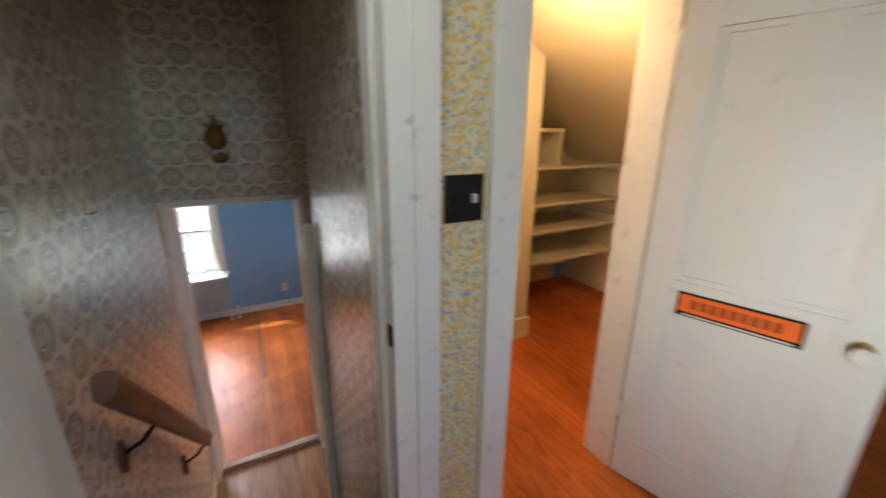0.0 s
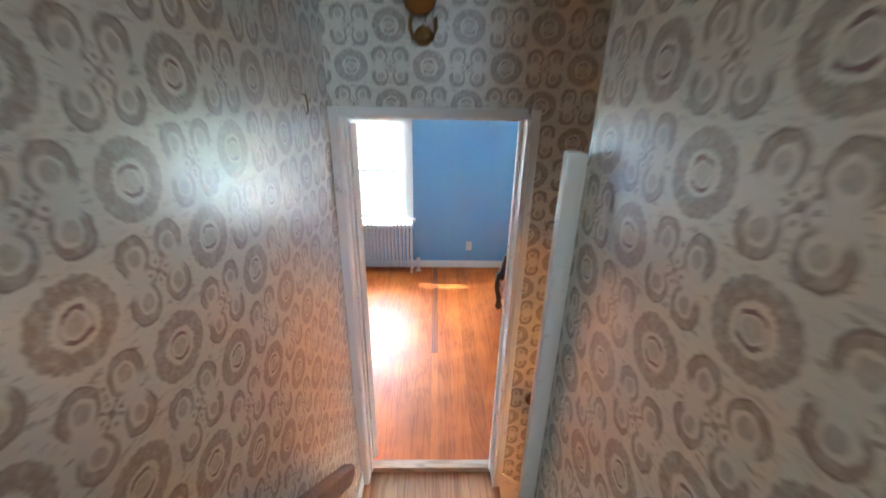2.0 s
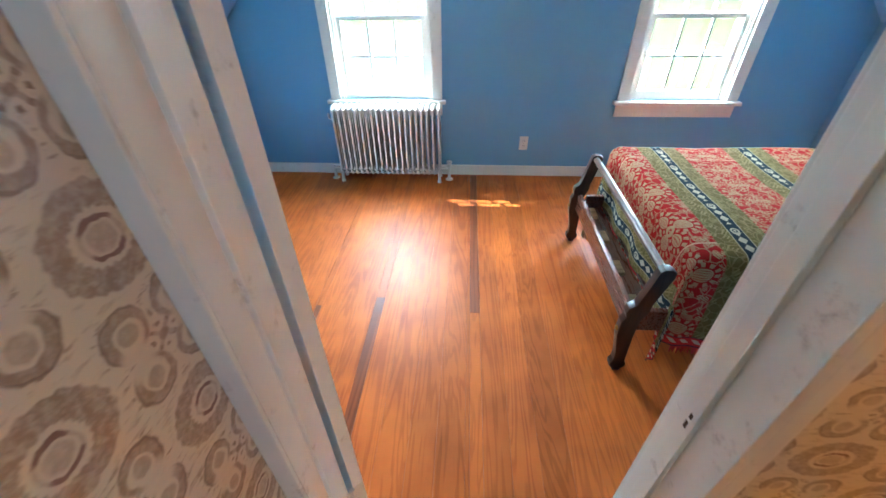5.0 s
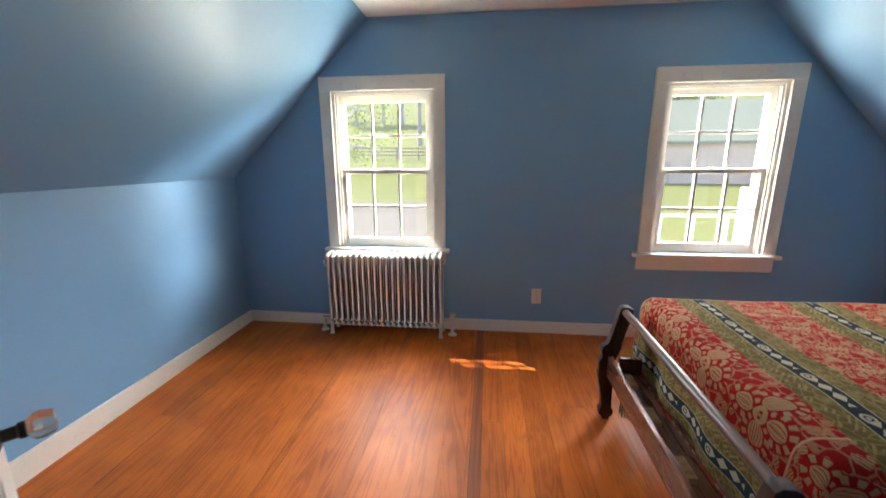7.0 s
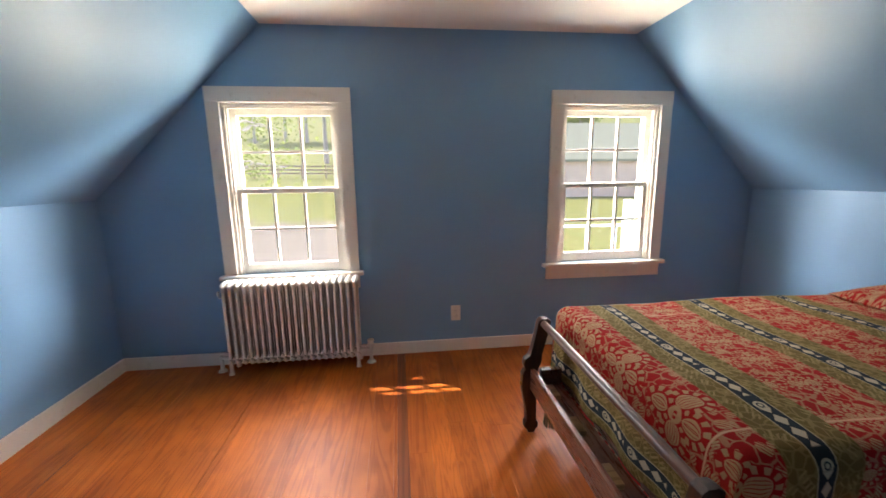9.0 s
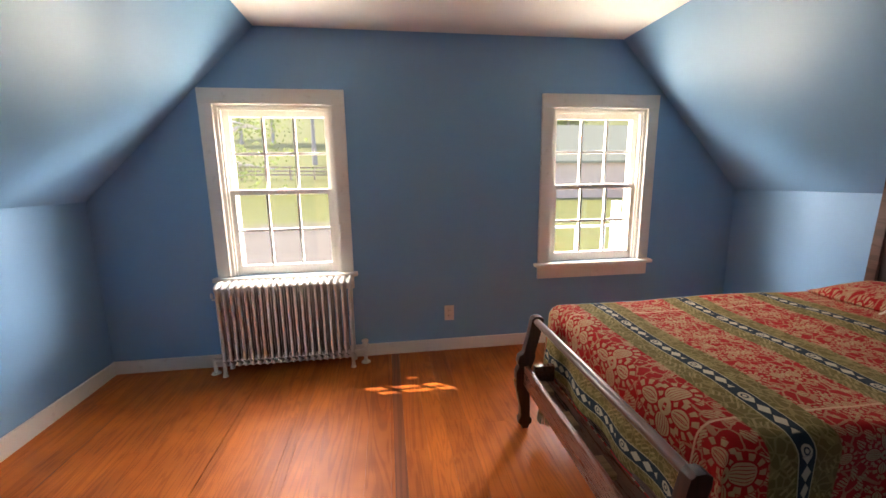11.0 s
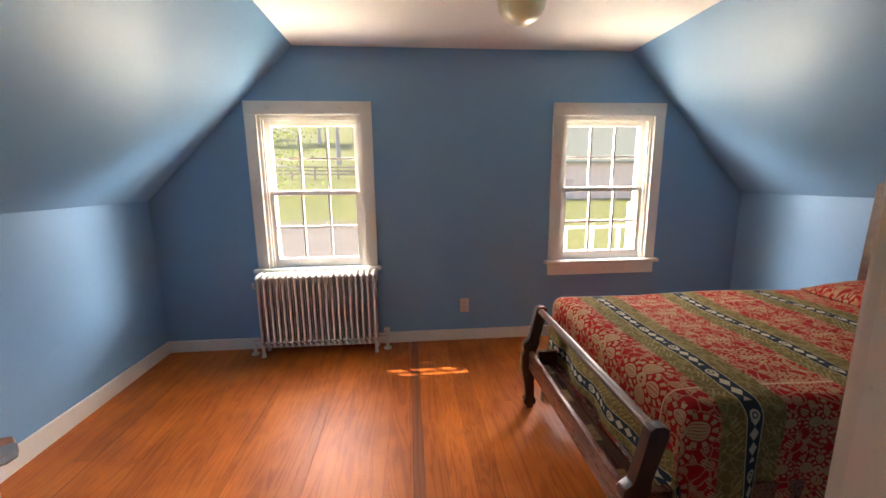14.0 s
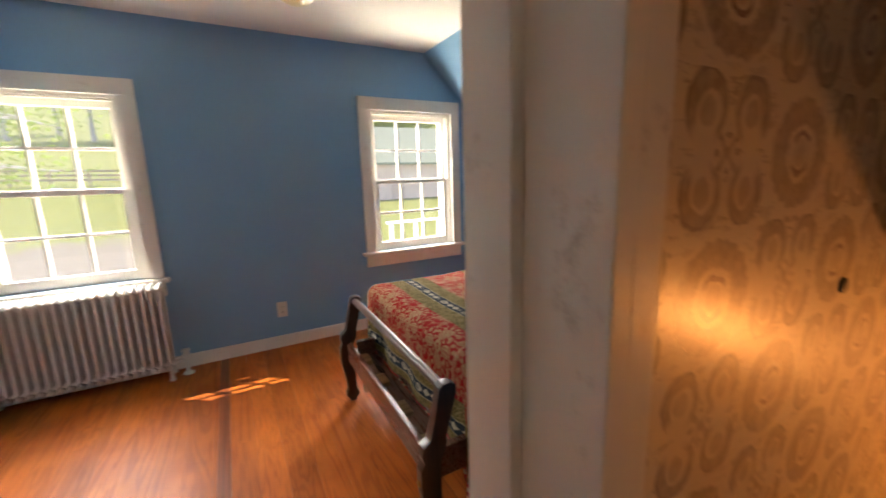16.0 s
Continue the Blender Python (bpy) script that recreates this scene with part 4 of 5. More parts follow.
COTTON = plain("cotton_tape", (0.72, 0.67, 0.55), 0.8)
for k, yy in enumerate((0.10, 0.14)):
    part("tie", tube([(-0.10, yy, 0.0), (-0.20, yy + 0.03, -0.07), (-0.30, yy + 0.02 + 0.03 * k, -0.105), (-0.38, yy + 0.05 + 0.03 * k, -0.115)], 0.005, 6), COTTON, pil, "cotton tie", True)

# ---- stairs ----
RISE = (UZ + 0.04) / 6
RUN = 0.24
STY = -0.10                                  # bottom riser
upper = tagged(thing("staircase", pose(0, 0, 0), "narrow brown wooden stairs between papered walls", "stairs"), kind="structure")
for k in range(6):
    y1 = STY - k * RUN
    z1 = -0.04 + (k + 1) * RISE
    part("riser", boxes((LX + 0.001, y1 - 0.02, z1 - RISE, RX - 0.001, y1, z1 - 0.028)), OLD_TRIM, upper, "painted riser")
    if k < 5:
        part("tread", bevelled(boxes((LX + 0.001, y1 - RUN - 0.02, z1 - 0.028, RX - 0.001, y1 + 0.022, z1)), 0.008, 3), TREAD, upper)
part("landing_nosing", bevelled(boxes((LX + 0.001, -1.33, UZ - 0.028, RX - 0.001, STY - 5 * RUN + 0.022, UZ)), 0.008, 3), TREAD, upper)
lower = tagged(thing("lower_staircase", pose(0, 0, 0), "brown wooden stairs going down beside the landing", "stairs"), kind="structure")
for k in range(1, 12):
    x0 = 0.655 + (k - 1) * 0.205
    z1 = -0.04 - k * 0.19
    part("riser", boxes((x0, -0.126, z1, x0 + 0.018, YH, z1 + 0.19 - 0.03)), TREAD, lower)
    part("tread", bevelled(boxes((x0 + 0.018, -0.126, z1 - 0.028, x0 + 0.245, YH, z1)), 0.008, 3), TREAD, lower)
SKIRT = OLD_TRIM
setting("stringer", bevelled(prism([(0.676, 0.06), (0.676, -0.30), (3.4, -2.56), (3.4, -2.20)], YH - 0.015, YH), 0.003), SKIRT, "cream painted stair skirt board", "trim")
setting("landing_skirting", bevelled(boxes((LX, -0.10, -0.04, LX + 0.014, 0.604, 0.09)), 0.003), SKIRT, "white painted skirting on the landing", "trim")
setting("stair_skirt", bevelled(prism([(-0.10, -0.04), (-0.10, 0.10), (-1.30, 1.24), (-1.30, 1.10)], LX, LX + 0.014, "x"), 0.003), SKIRT, "white painted skirt board along the stairs", "trim")
edge_post = tagged(part("corner_board", bevelled(boxes((0.562, -0.148, -0.04, 0.600, -0.112, 2.095), (0.600, -0.1265, -0.04, RX + 0.003, -0.112, 2.088)), 0.004), OLD_TRIM), "white painted corner board at the end of the stair wall", "trim", "", "structure")


def hand_rail(name, a, b, wall_axis, wall_at, marks, label):
    """A moulded wooden rail between two places, held off a wall by iron brackets on wooden plates."""
    a, b = Vector(a), Vector(b)
    ob = thing(name, Matrix.Translation((0, 0, 0)), label, "handrail")
    d = (b - a).normalized()
    side = d.cross(Vector((0, 0, 1))).normalized()
    up = side.cross(d)
    prof = [(0.86 * s_, 0.9 * t_) for s_, t_ in ((-0.030, 0.000), (-0.034, 0.014), (-0.030, 0.036), (-0.016, 0.046), (0.016, 0.046), (0.030, 0.036), (0.034, 0.014), (0.030, 0.0), (0.022, -0.030), (0.012, -0.040), (-0.012, -0.040), (-0.022, -0.030))]
    bm = bmesh.new()
    rings = [[bm.verts.new(p + s * side + t * up) for s, t in prof] for p in (a, a + 0.012 * d, b - 0.012 * d, b)]
    for r0, r1 in zip(rings, rings[1:]):
        for k in range(len(prof)):
            bm.faces.new((r0[k], r0[(k + 1) % len(prof)], r1[(k + 1) % len(prof)], r1[k]))
    bm.faces.new(rings[0][::-1]), bm.faces.new(rings[-1])
    bmesh.ops.recalc_face_normals(bm, faces=bm.faces)
    part("rail", bm, RAILWOOD, ob, "", True)
    for t in marks:
        p = a + (b - a) * t - up * 0.04
        foot = p - Vector((0, 0, 0.075))
        w = Vector(foot)
        if wall_axis == "x":
            w.x = wall_at
            n = Vector((1 if p.x > wall_at else -1, 0, 0))
        else:
            w.y = wall_at
            n = Vector((0, 1 if p.y > wall_at else -1, 0))
        br = part("bracket", tube([w + n * 0.016, w + n * 0.03 + Vector((0, 0, 0.008)), w * 0.35 + p * 0.65 - Vector((0, 0, 0.020)), p], 0.007, 8), IRON, ob, "black iron bracket", True)
        rot = Vector((0, 0, 1)).rotation_difference(n).to_matrix().to_4x4()
        plate = turned([(0.030, 0), (0.030, 0.010), (0.024, 0.017)], 18)
        shift(plate, rot @ Matrix.Diagonal((2.1 if wall_axis == "x" else 1.6, 1, 1, 1)) if wall_axis == "x" else rot @ Matrix.Diagonal((1, 1.5, 1, 1)))
        shift(plate, Matrix.Translation(w - Vector((0, 0, 0.012))))
        part("wall_plate", plate, RAILWOOD, br, "oval wooden wall plate", True)
    return ob


hand_rail("handrail", (-0.064, -1.148, 1.970), (-0.060, 0.0, 0.856), "x", LX, (0.28, 0.91), "brown moulded wooden handrail on the papered wall")
hand_rail("handrail", (0.785, 0.570, 0.700), (2.75, 0.570, -1.21), "y", YH, (0.16, 0.55), "brown wooden handrail going down the lower stairs")

sconce = thing("wall_sconce", pose(0.214, YH, 2.40), "antique brass wall sconce with amber glass chimney", "sconce")
AMBER = Nodes("amber_chimney_glass")
AMBER.bsdf.inputs["Transmission Weight"].default_value = 0.5
AMBER = AMBER.done((0.48, 0.24, 0.05), 0.2)
part("back_plate", shift(turned([(0.035, 0), (0.035, 0.005), (0.022, 0.014)], 20), pose(0, 0, 0, 90)), BRASS, sconce, "", True)
part("arm", tube([(-0.045, -0.05, 0.055), (-0.047, -0.052, 0.02), (-0.035, -0.045, -0.012), (0, -0.030, -0.025), (0.035, -0.045, -0.012), (0.047, -0.052, 0.02), (0.045, -0.05, 0.055)], 0.007, 8), BRASS, sconce, "scrolled brass arm", True)
part("stem", tube([(0, -0.01, 0), (0, -0.05, -0.01), (0, -0.065, 0.03)], 0.006, 8), BRASS, sconce, "", True)
chim = part("chimney", shift(turned([(0.022, 0.0), (0.050, 0.02), (0.060, 0.05), (0.056, 0.085), (0.042, 0.115), (0.036, 0.13)], 20), pose(-0.01, -0.085, 0.055)), AMBER, sconce, "amber glass shade", True)
part("shade_holder", shift(turned([(0.014, 0), (0.045, 0.012), (0.05, 0.02), (0.03, 0.022)], 16), pose(-0.01, -0.085, 0.175)), BRASS, sconce, "", True)
part("finial", shift(turned([(0.014, 0), (0.010, 0.02), (0.014, 0.03), (0.004, 0.06)], 10), pose(-0.01, -0.085, 0.195)), BRASS, sconce, "", True)
for k, ang in enumerate(range(0, 360, 60)):
    ca, sa = math.cos(radians(ang)), math.sin(radians(ang))
    part("crown_leaf", tube([(-0.01 + 0.04 * ca, -0.085 + 0.04 * sa, 0.19), (-0.01 + 0.058 * ca, -0.085 + 0.058 * sa, 0.195), (-0.01 + 0.066 * ca, -0.085 + 0.066 * sa, 0.212)], [0.006, 0.005, 0.002], 6), BRASS, sconce, "", True)

for yy, zz in ((0.319, 2.166), (-0.582, 2.304)):
    hk = thing("wall_hook", pose(LX, yy, zz), "small bent metal hook on the papered wall", "hook", "hooks on the stair wall")
    part("hook", tube([(0, 0, 0.03), (0.012, 0, 0.03), (0.016, 0, 0.0), (0.014, 0.004, -0.025), (0.006, 0.01, -0.03)] if yy > 0 else [(0, 0, 0), (0.02, 0, 0.0), (0.024, 0.01, 0.004)], 0.003, 6), BRASS, hk, "", True)
nail = thing("wall_hole", pose(1.171, YH, 1.150), "small dark plug in the papered wall", "plug")
part("plug", shift(turned([(0.012, 0), (0.010, 0.004), (0.004, 0.005)], 12), pose(0, 0, 0, 90)), IRON, nail, "", True)

# ---- upper hall ----
fr = tagged(thing("stair_door_frame", pose(0, 0, 0), "white painted frame at the head of the stairs", "door frame"), kind="structure")
part("jamb", bevelled(boxes((RX - 0.004, -1.345, UZ, RX + 0.062, -1.150, 3.10)), 0.003), OLD_TRIM, fr)
part("door_stop", bevelled(boxes((RX - 0.018, -1.275, UZ, RX - 0.004, -1.215, 3.10)), 0.003), OLD_TRIM, fr)
part("jamb", bevelled(boxes((LX - 0.13, -1.345, UZ, LX + 0.004, -1.130, 3.10)), 0.003), OLD_TRIM, fr)
part("head_jamb", boxes((LX, -1.345, 3.08, RX, -1.150, 3.14)), OLD_TRIM, fr)
part("casing", bevelled(boxes((RX + 0.062, -1.352, UZ, 0.752, HY, 3.14)), 0.005), OLD_TRIM, fr)
part("casing", bevelled(boxes((LX - 0.26, -1.352, UZ, LX - 0.13, HY, 3.14)), 0.005), OLD_TRIM, fr)
st = part("strike_plate", bevelled(boxes((RX - 0.012, -1.340, 2.000, RX - 0.004, -1.315, 2.062)), 0.002), IRON, fr, "dark iron strike plate")
fr2 = tagged(thing("closet_door_frame", pose(0, 0, 0), "cream painted frame of the closet doorway", "door frame"), kind="structure")
part("casing", bevelled(boxes((0.913, -1.352, UZ, 0.992, HY, 3.14)), 0.005), OLD_TRIM, fr2)
part("jamb", bevelled(boxes((0.992, -1.345, UZ, 1.022, -1.20, 3.10)), 0.003), OLD_TRIM, fr2)
part("jamb", bevelled(boxes((1.625, -1.345, UZ, 1.66, -1.20, 3.10)), 0.003), OLD_TRIM, fr2)
part("casing", bevelled(boxes((1.66, -1.352, UZ, 1.75, HY, 3.14)), 0.005), OLD_TRIM, fr2)
part("head_casing", bevelled(boxes((0.913, -1.356, 3.06, 1.75, HY, 3.16)), 0.005), OLD_TRIM, fr2)

sw = thing("switch_plate", pose(0.838, HY, 2.395), "black switch plate with a white toggle on floral wallpaper", "switch")
BLACK = plain("black_plastic", (0.012, 0.012, 0.015), 0.18)
part("plate", bevelled(boxes((-0.062, -0.007, -0.066, 0.062, 0, 0.066)), 0.004, 3), BLACK, sw)
part("toggle", bevelled(boxes((0.022, -0.020, -0.012, 0.034, -0.007, 0.012)), 0.002), PLASTIC, sw, "white toggle")
part("second_toggle", bevelled(boxes((-0.034, -0.014, -0.012, -0.022, -0.007, 0.008)), 0.002), IRON, sw, "dark toggle")

door_3 = panel_door("door_2", pose(LX + 0.018, -1.345, UZ + 0.01, 0, 0, -90), 0.74, 2.0, "cream painted stair door standing open against the hall wall", PANELS, OLD_TRIM)
door_2 = panel_door("door_3", pose(1.618, -1.363, UZ + 0.012, 0, 0, -73), 0.665, 1.98, "white painted closet door standing open with an orange sign", [(0, 0.19, 0, 0.72), (0, 0.95, 0, 1.77)], TRIM)
WHITE_KNOB = plain("white_china_knob", (0.75, 0.73, 0.68), 0.12)
knob(door_2, 0.600, 0.0, 0.875, -1, WHITE_KNOB, BRASS, "aged brass")
knob(door_2, 0.600, 0.035, 0.875, 1, WHITE_KNOB, BRASS, "aged brass")
for z in (0.29, 1.70):
    part("hinge", bevelled(boxes((-0.012, -0.004, z, 0.012, 0.0, z + 0.075)), 0.001, 1), PLASTIC, door_2, "pale painted hinge")
sign = thing("door_sign", pose(1.618, -1.363, UZ + 0.812 - 0.75, 0, 0, -73), "black and orange printed sign taped on the white door", "sign")
part("sheet", boxes((0.130, -0.003, 0.775, 0.480, -0.0005, 0.865)), BLACK, sign, "black border")
ORANGE = plain("fluorescent_orange_print", (0.90, 0.16, 0.01), 0.4)
part("band", boxes((0.138, -0.0042, 0.792, 0.472, -0.003, 0.857)), ORANGE, sign, "orange print")
for k in range(9):
    xa = 0.175 + k * 0.029
    part("letter_bar", boxes((xa, -0.0050, 0.808, xa + 0.018, -0.0042, 0.842)), plain("dark_red_print", (0.30, 0.05, 0.01), 0.5), sign, "unreadable dark lettering")
part("small_print", boxes((0.150, -0.0042, 0.779, 0.460, -0.003, 0.785)), PLASTIC, sign, "pale line of small print")

# ---- closet ----
setting("closet_baseboard", bevelled(boxes((1.45, -0.234, UZ, 2.075, -0.214, UZ + 0.16)), 0.004), CREAM, "cream closet baseboard", "baseboard")
shelf = thing("closet_shelves", pose(2.42, 0.20, UZ), "cream painted closet shelves on cleats, empty", "shelves")
ZS = (1.545, 1.80, 2.02, 2.305)
for i, z in enumerate(ZS):
    w = 0.80
    part("shelf", bevelled(boxes((-0.36, -0.16, z - UZ - 0.012, w, 0.40, z - UZ + 0.012)), 0.003), CREAM, shelf)
    part("cleat", bevelled(boxes((w - 0.03, -0.14, z - UZ - 0.055, w, 0.40, z - UZ - 0.012)), 0.003), CREAM, shelf)
part("cubby", bevelled(boxes((0.085, -0.14, 2.317 - UZ, 0.105, 0.40, 2.57 - UZ)), 0.003), CREAM, shelf)
part("top_shelf", bevelled(boxes((-0.36, -0.15, 2.57 - UZ, 0.11, 0.40, 2.595 - UZ)), 0.003), CREAM, shelf)
part("upright", bevelled(boxes((-0.39, -0.16, 0, -0.36, 0.42, 2.60 - UZ)), 0.003), CREAM, shelf)
for z0, z1 in ((0.02, 0.38), (0.40, 0.76), (0.78, 1.14)):
    part("wall_board", bevelled(boxes((0.805, -1.30, z0, 0.828, 0.40, z1)), 0.004), CREAM, shelf, "wide cream wall board")

# ---- outside ----


def terrain(x, y):
    """Flat yard near the house, then a hill behind the fence."""
    t = max(0.0, y - 24)
    hill = min(1.0, max(0.22, (13.0 - x) / 11.0, (y - 70) / 30))
    return -3.0 + 0.190 * t * min(1.0, t / 14) * hill + 0.5 * noise.noise((x * 0.05, y * 0.05, 3.0)) * min(1, t / 10)


def sheet(x0, x1, y0, y1, nx, ny, lift=0.0):
    bm = bmesh.new()
    grid = [[bm.verts.new((x0 + (x1 - x0) * i / nx, y0 + (y1 - y0) * j / ny, terrain(x0 + (x1 - x0) * i / nx, y0 + (y1 - y0) * j / ny) + lift)) for j in range(ny + 1)] for i in range(nx + 1)]
    for i in range(nx):
        for j in range(ny):
            bm.faces.new((grid[i][j], grid[i + 1][j], grid[i + 1][j + 1], grid[i][j + 1]))
    return bm


g = Nodes("lawn_grass")
p = g.pos()
gravel = g.mul(g.ramp(g.add(g.xyz(p)[1], g.mul(g.noise(p, 0.5, 3), 5.0)), 36.0, 33.5), g.ramp(g.xyz(p)[0], 7.0, 4.0))
green = g.mix(g.noise(p, 0.35, 5), (0.085, 0.098, 0.008), (0.135, 0.142, 0.016))
green = g.mix(g.ramp(g.noise(p, 7, 4), 0.5, 0.8), green, (0.15, 0.15, 0.05))
stone = g.mix(g.noise(p, 3.5, 6, 0.7), (0.09, 0.074, 0.056), (0.17, 0.145, 0.112))
g.bump(g.noise(p, 9, 5), 0.6, 0.06)
LAWN = g.done(g.mix(gravel, green, stone), 0.9)
setting("ground", sheet(-150, 150, -60, 260, 60, 64), LAWN, "green lawn with pale gravel drive rising to a hill", "ground")
FENCEWOOD = wood("weathered_fence", (0.22, 0.15, 0.115), (0.38, 0.29, 0.23), 0.8, "x", 0.3, 0.0, 0.2)
fence = thing("fence", pose(0, 0, 0), "weathered brown post and rail fence across the lawn", "fence")
fy = 47.0
for k in range(-9, 5):
    fx = k * 2.6
    part("post", shift(boxes((-0.09, -0.09, -0.2, 0.09, 0.09, 1.5)), pose(fx, fy, terrain(fx, fy))), FENCEWOOD, fence)
    for h in (0.45, 0.85, 1.25):
        z0, z1 = terrain(fx, fy), terrain(fx + 2.6, fy)
        part("rail", shift(prism([(0, z0 + h), (2.6, z1 + h), (2.6, z1 + h + 0.17), (0, z0 + h + 0.17)], -0.14, -0.08), pose(fx, fy, 0)), FENCEWOOD, fence)

BARK = wood("grey_bark", (0.24, 0.22, 0.215), (0.40, 0.37, 0.36), 0.9, "z", 0.4, 0.0, 0.2, 0.8)
g = Nodes("spring_leaves")
r = g.node("NewGeometry").outputs["Random Per Island"]
g.bsdf.inputs["Transmission Weight"].default_value = 0.0
LEAF = g.done(g.mix(r, (0.12, 0.16, 0.03), (0.22, 0.26, 0.06)), 0.7)
tl, ms = g.node("BsdfTranslucent"), g.node("MixShader")
tl.inputs[0].default_value = (0.22, 0.30, 0.05, 1)
ms.inputs[0].default_value = 0.5
g.tree.links.new(g.bsdf.outputs[0], ms.inputs[1]), g.tree.links.new(tl.outputs[0], ms.inputs[2])
g.tree.links.new(ms.outputs[0], g.out.inputs[0])


def leaf_cloud(centres, count, size, rnd):
    bm = bmesh.new()
    for _ in range(count):
        c, rad_ = rnd.choice(centres)
        d = Vector((rnd.gauss(0, 1), rnd.gauss(0, 1), rnd.gauss(0, 1))).normalized() * rad_ * rnd.random() ** 0.4
        d.z *= 0.75
        q = Euler((rnd.uniform(0, 6.3), rnd.uniform(0, 6.3), rnd.uniform(0, 6.3))).to_matrix()
        s = size * rnd.uniform(0.6, 1.3)
        vs = [bm.verts.new(Vector(c) + d + q @ Vector(k)) for k in ((0, -s, 0), (s * 0.55, 0, s * 0.12), (0, s, 0), (-s * 0.55, 0, s * 0.12))]
        bm.faces.new(vs)
    return bm


def tree(name, seed, height, spread, leaves, leaf, label):
    rnd = random.Random(seed)
    ob = thing(name, pose(0, 0, 0), label, "tree")
    bend = [(rnd.uniform(-0.3, 0.3) * k, rnd.uniform(-0.3, 0.3) * k, height * k * 0.9) for k in (0, 0.25, 0.5, 0.75, 1.0)]
    part("trunk", tube(bend, [height * f for f in (0.030, 0.022, 0.017, 0.011, 0.004)], 10), BARK, ob, "", True)
    centres = []
    for k in range(9):
        f = rnd.uniform(0.5, 0.9)
        a = k * 2.4 + rnd.uniform(-0.4, 0.4)
        base = Vector((0, 0, height * 0.9 * f))
        tip = base + Vector((math.cos(a), math.sin(a), rnd.uniform(0.2, 0.7))) * spread * rnd.uniform(0.6, 1.0)
        mid = (base + tip) / 2 + Vector((0, 0, 0.15 * spread))
        part("limb", tube([base, mid, tip], [height * 0.010, height * 0.006, height * 0.002], 7), BARK, ob, "", True)
        centres += [(mid, spread * 0.32), (tip, spread * 0.40)]
    part("crown", leaf_cloud(centres, leaves, leaf, rnd), LEAF, ob, "loose spring foliage")
    return ob


t1 = tree("tree", 3, 13, 4.5, 2600, 0.28, "tall tree with pale grey trunk and fresh spring leaves")
t1.matrix_world = pose(-9.5, 58, terrain(-9.5, 58) - 0.1)
rnd_t = random.Random(9)
for k in range(16):
    tx, ty = -34 + k * 5.3 + rnd_t.uniform(-1.5, 1.5), rnd_t.uniform(84, 112)
    c = copy_thing(t1, pose(tx, ty, terrain(tx, ty) - 0.1, 0, 0, rnd_t.uniform(0, 360)))
near = tree("tree", 12, 8.5, 3.2, 1800, 0.075, "young tree beside the drive with small bright leaves")
near.matrix_world = pose(-5.9, 15.5, -3.02, 0, 0, 30)

barn = thing("barn", pose(26, 52, terrain(26, 52) - 0.6), "large faded grey-pink barn on the hill", "barn")
BARNWALL = wood("faded_barn_boards", (0.62, 0.45, 0.38), (0.74, 0.56, 0.48), 0.85, "z", 0.2, 0.0, 0.1)
part("wall", boxes((-15, 0, 0, 15, 9, 5.6)), BARNWALL, barn)
part("roof", prism([(-0.6, 5.3), (4.5, 10.6), (9.6, 5.3), (9.6, 5.6), (4.5, 10.9), (-0.6, 5.6)], -15.4, 15.4, "x"), plain("grey_metal_roof", (0.22, 0.23, 0.17), 0.8), barn, "grey metal roof")
for bx in (-11.5, -5.5, 8.5):
    part("barn_door", boxes((bx, -0.06, 0.5, bx + 2.0, 0.02, 3.2)), plain("barn_door_paint", (0.55, 0.40, 0.34), 0.8), barn)
shed = thing("shed", pose(36.5, 48.5, terrain(36.5, 48.5) - 0.3), "small white shed with louvred door and dull pink roof", "shed")
part("wall", boxes((-2.4, 0, 0, 2.4, 3, 2.3)), paint("white_shed_paint", (0.72, 0.72, 0.70), 0.6), shed)
part("roof", prism([(-0.3, 2.2), (1.5, 2.9), (3.3, 2.2), (3.3, 2.35), (1.5, 3.05), (-0.3, 2.35)], -2.6, 2.6, "x"), plain("red_roof", (0.50, 0.27, 0.23), 0.6), shed, "dull pink roof")
for k in range(7):
    part("louvre", boxes((-1.2, -0.05, 0.5 + k * 0.22, -0.2, 0.02, 0.62 + k * 0.22)), plain("grey_louvre", (0.35, 0.36, 0.37), 0.6), shed)
PORCHWHITE = paint("porch_white", (0.60, 0.60, 0.58), 0.5)
setting("porch_roof", boxes((2.55, 4.6, -0.35, 7.0, 6.35, -0.20)), plain("grey_porch_roofing", (0.28, 0.28, 0.28), 0.8), "flat porch roof outside the window", "roof")
rail = thing("porch_railing", pose(0, 6.15, -0.20), "white painted porch railing with square balusters", "railing")
part("post", bevelled(boxes((3.60, -0.05, 0, 3.70, 0.05, 1.20)), 0.006), PORCHWHITE, rail)
part("top_rail", bevelled(boxes((2.55, -0.025, 0.815, 7.0, 0.025, 0.845)), 0.006), PORCHWHITE, rail)
part("bottom_rail", bevelled(boxes((2.55, -0.03, 0.10, 7.0, 0.03, 0.15)), 0.006), PORCHWHITE, rail)
for k in range(10):
    bx = 2.62 + k * 0.42
    if abs(bx - 3.65) > 0.15:
        part("baluster", boxes((bx - 0.022, -0.022, 0.15, bx + 0.022, 0.022, 0.80)), PORCHWHITE, rail)

# ---- floors, board by board ----


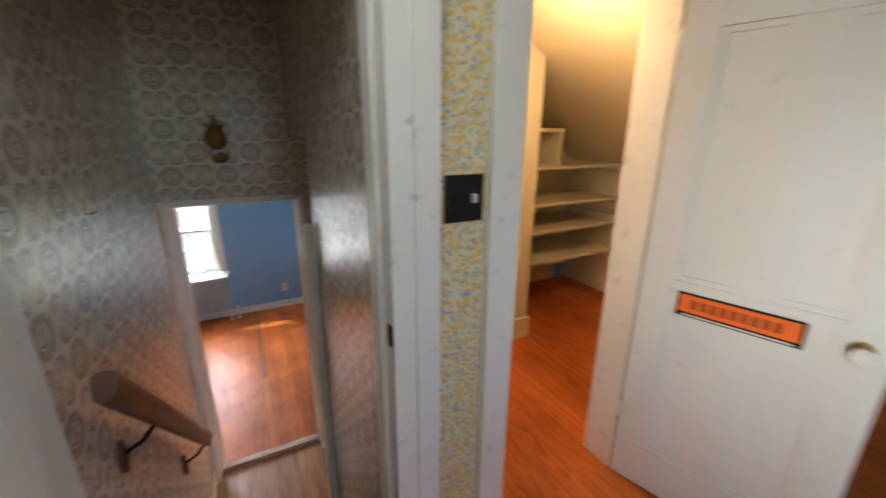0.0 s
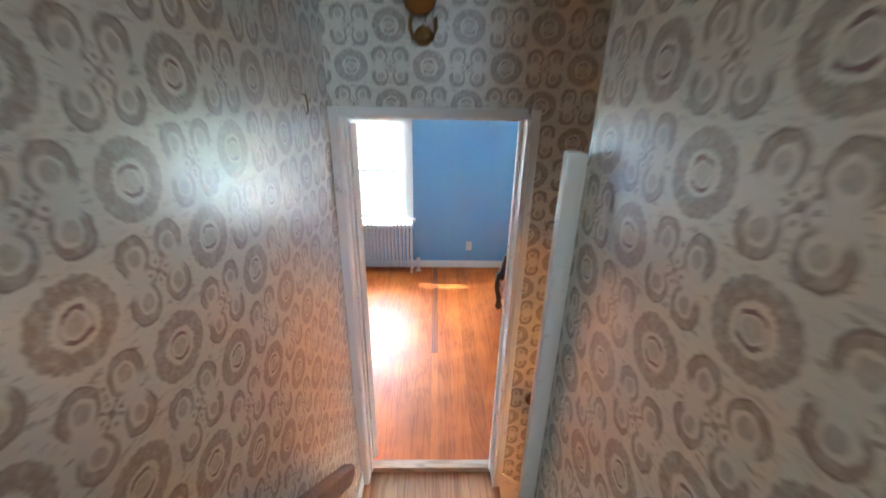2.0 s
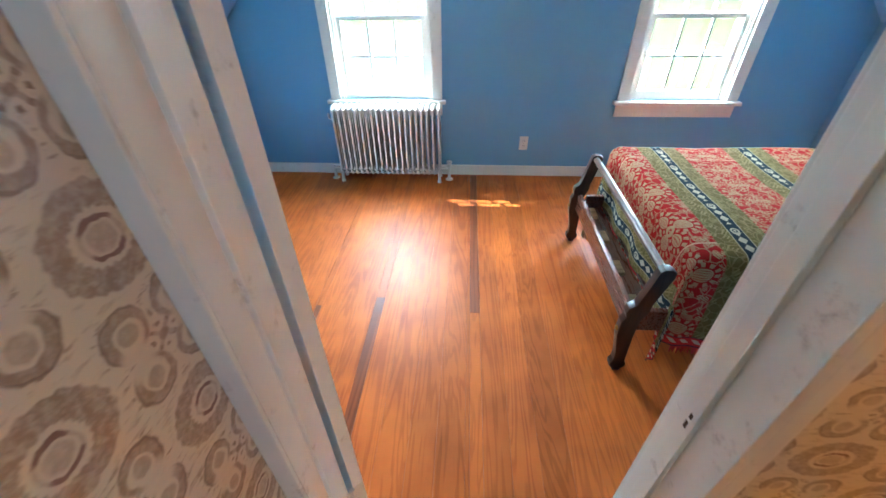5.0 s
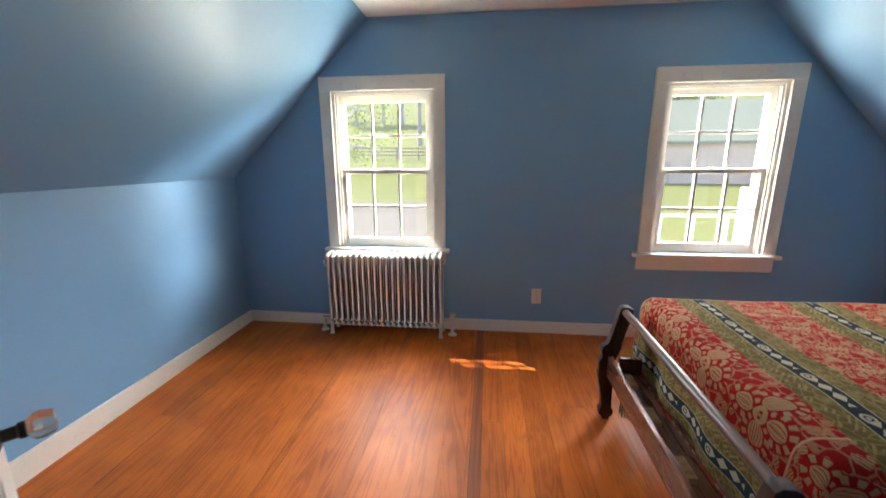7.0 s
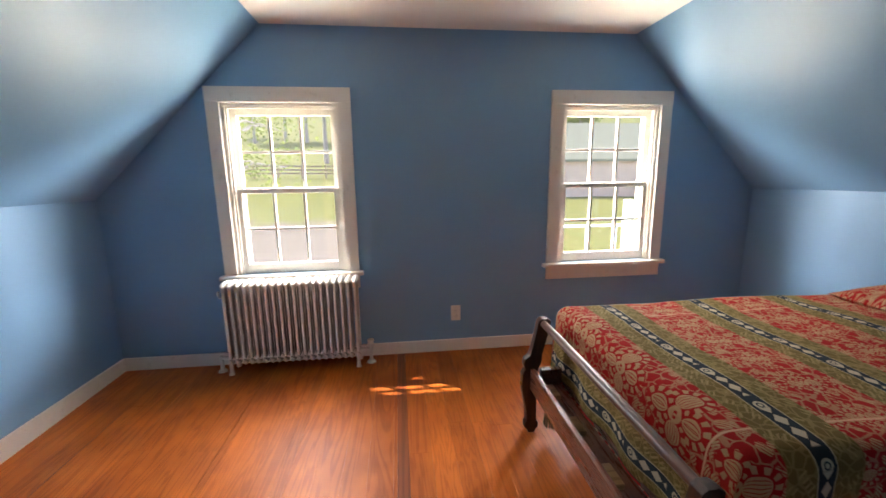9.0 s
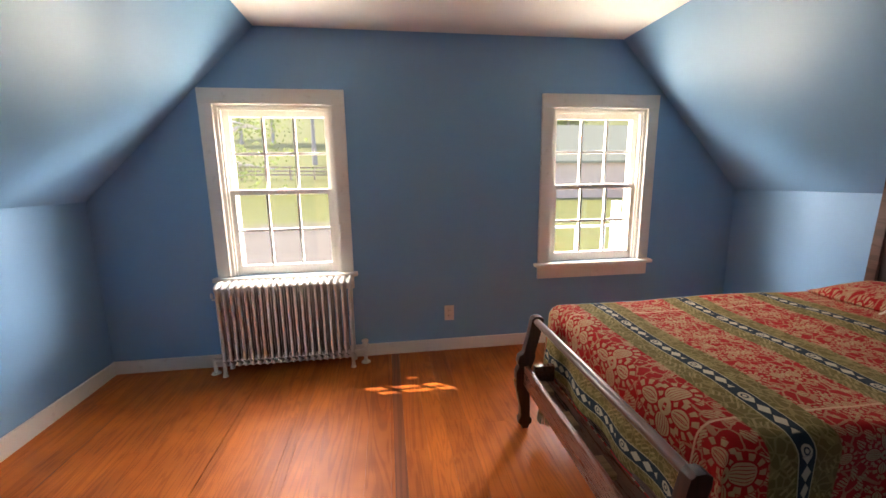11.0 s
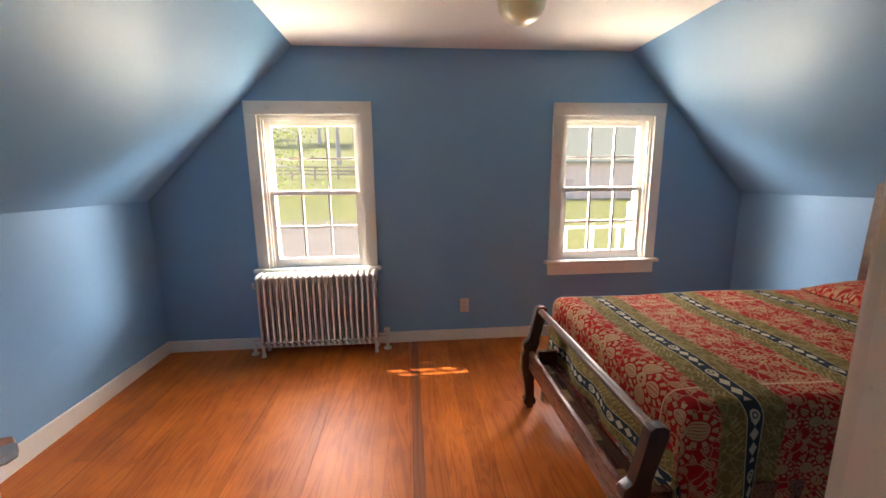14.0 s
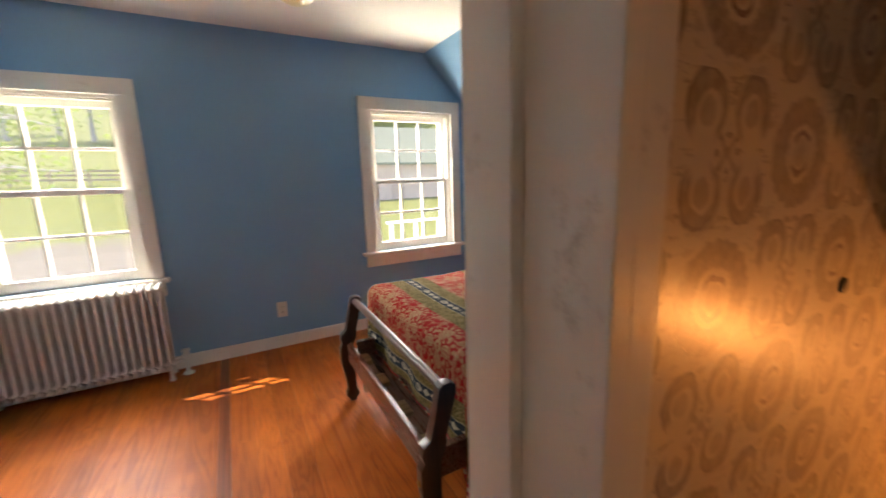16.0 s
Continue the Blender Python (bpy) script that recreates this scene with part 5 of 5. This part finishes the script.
def boards(floor, name, x0, x1, y0, y1, z, width, lengths, material, seed, thick=0.018, rise=None):
    """Boards that run along y, butted end to end, each an object of its own under the floor."""
    rnd = random.Random(seed)
    x = x0
    while x < x1 - 0.005:
        w = min(width * rnd.uniform(0.92, 1.08), x1 - x)
        cuts = [y0]
        while cuts[-1] < y1 - 0.01:
            n = cuts[-1] + rnd.uniform(*lengths)
            cuts.append(y1 if n > y1 - 0.35 else n)
        for a, b in zip(cuts, cuts[1:]):
            gap = 0.0003
            bm = boxes((x + gap, a + gap, z - thick, x + w - gap, b - gap, z + rnd.uniform(-0.0004, 0.0004)))
            if rise:
                for vert in bm.verts:
                    vert.co.z += rise(vert.co.y)
            part(name, bm, material, floor)
        x += w


floor = setting("floor", boxes((XL - 0.16, 0.68, -0.2, XR + 0.16, YW, -0.05)), plain("dark_subfloor", (0.03, 0.015, 0.008), 0.9), "worn orange pine board floor with dark strips", "floor")
STRIPS = ((-0.658, -0.624), (-0.315, -0.262), (0.243, 0.300))
for xa, xb, seed in ((XL, -0.658, 1), (-0.624, -0.315, 2), (-0.262, 0.243, 3), (0.300, XR, 4)):
    boards(floor, "plank", xa, xb, 0.710, YW - 0.001, 0.0, 0.118 if xb - xa > 0.6 else (xb - xa) / max(1, round((xb - xa) / 0.118)), (1.6, 3.4), PINE, seed, rise=floor_z)


def tilted(bm):
    for vert in bm.verts:
        vert.co.z += floor_z(vert.co.y)
    return bm


part("dark_strip", tilted(boxes((-1.372, 1.9, -0.004, -1.367, 3.05, 0.0012))), DARK_PINE, floor, "dark filled crack")
for (xa, xb), cuts in zip(STRIPS, ((0.711, 1.87, YW - 0.001), (0.711, 1.95, YW - 0.001), (0.711, 1.85, YW - 0.001))):
    for k, (a, b) in enumerate(zip(cuts, cuts[1:])):
        dark = (xa < 0) == (k == 0)
        part("plank", tilted(boxes((xa + 0.0008, a, -0.018, xb - 0.0008, b - 0.001, 0.0))), DARK_PINE if dark else PINE, floor, "narrow dark stained strip" if dark else "")
landing = setting("landing", boxes((LX, -0.12, -0.30, 0.640, 0.689, -0.046)), plain("landing_subfloor", (0.03, 0.02, 0.012), 0.9), "worn grey-brown oak strip landing", "floor")
boards(landing, "plank", LX, 0.640, -0.12, 0.689, -0.026, 0.057, (0.4, 0.8), OAK, 7)
part("nosing", bevelled(boxes((0.634, -0.126, -0.055, 0.672, YH, -0.023)), 0.008, 3), TREAD, landing, "rounded landing nosing")
hall_floor = setting("floor_hall", boxes((-0.9, -4.1, 0.95, 3.9, -1.33, UZ - 0.019), (2.06, -0.164, 1.0, 3.5, 0.61, UZ - 0.019), (RX + 0.12, -1.33, 0.95, 3.5, -0.164, UZ - 0.019)), plain("hall_subfloor", (0.03, 0.015, 0.008), 0.9), "orange pine board floor of the upper hall and closet", "floor")
boards(hall_floor, "plank", -0.9, 3.6, -4.0, -1.33, UZ, 0.13, (1.5, 3.0), PINE, 11)
boards(hall_floor, "plank", RX + 0.12, 2.06, -1.33, -0.215, UZ, 0.13, (1.5, 3.0), PINE, 13)
boards(hall_floor, "plank", 2.06, 3.25, -1.33, 0.61, UZ, 0.13, (1.5, 3.0), PINE, 12)
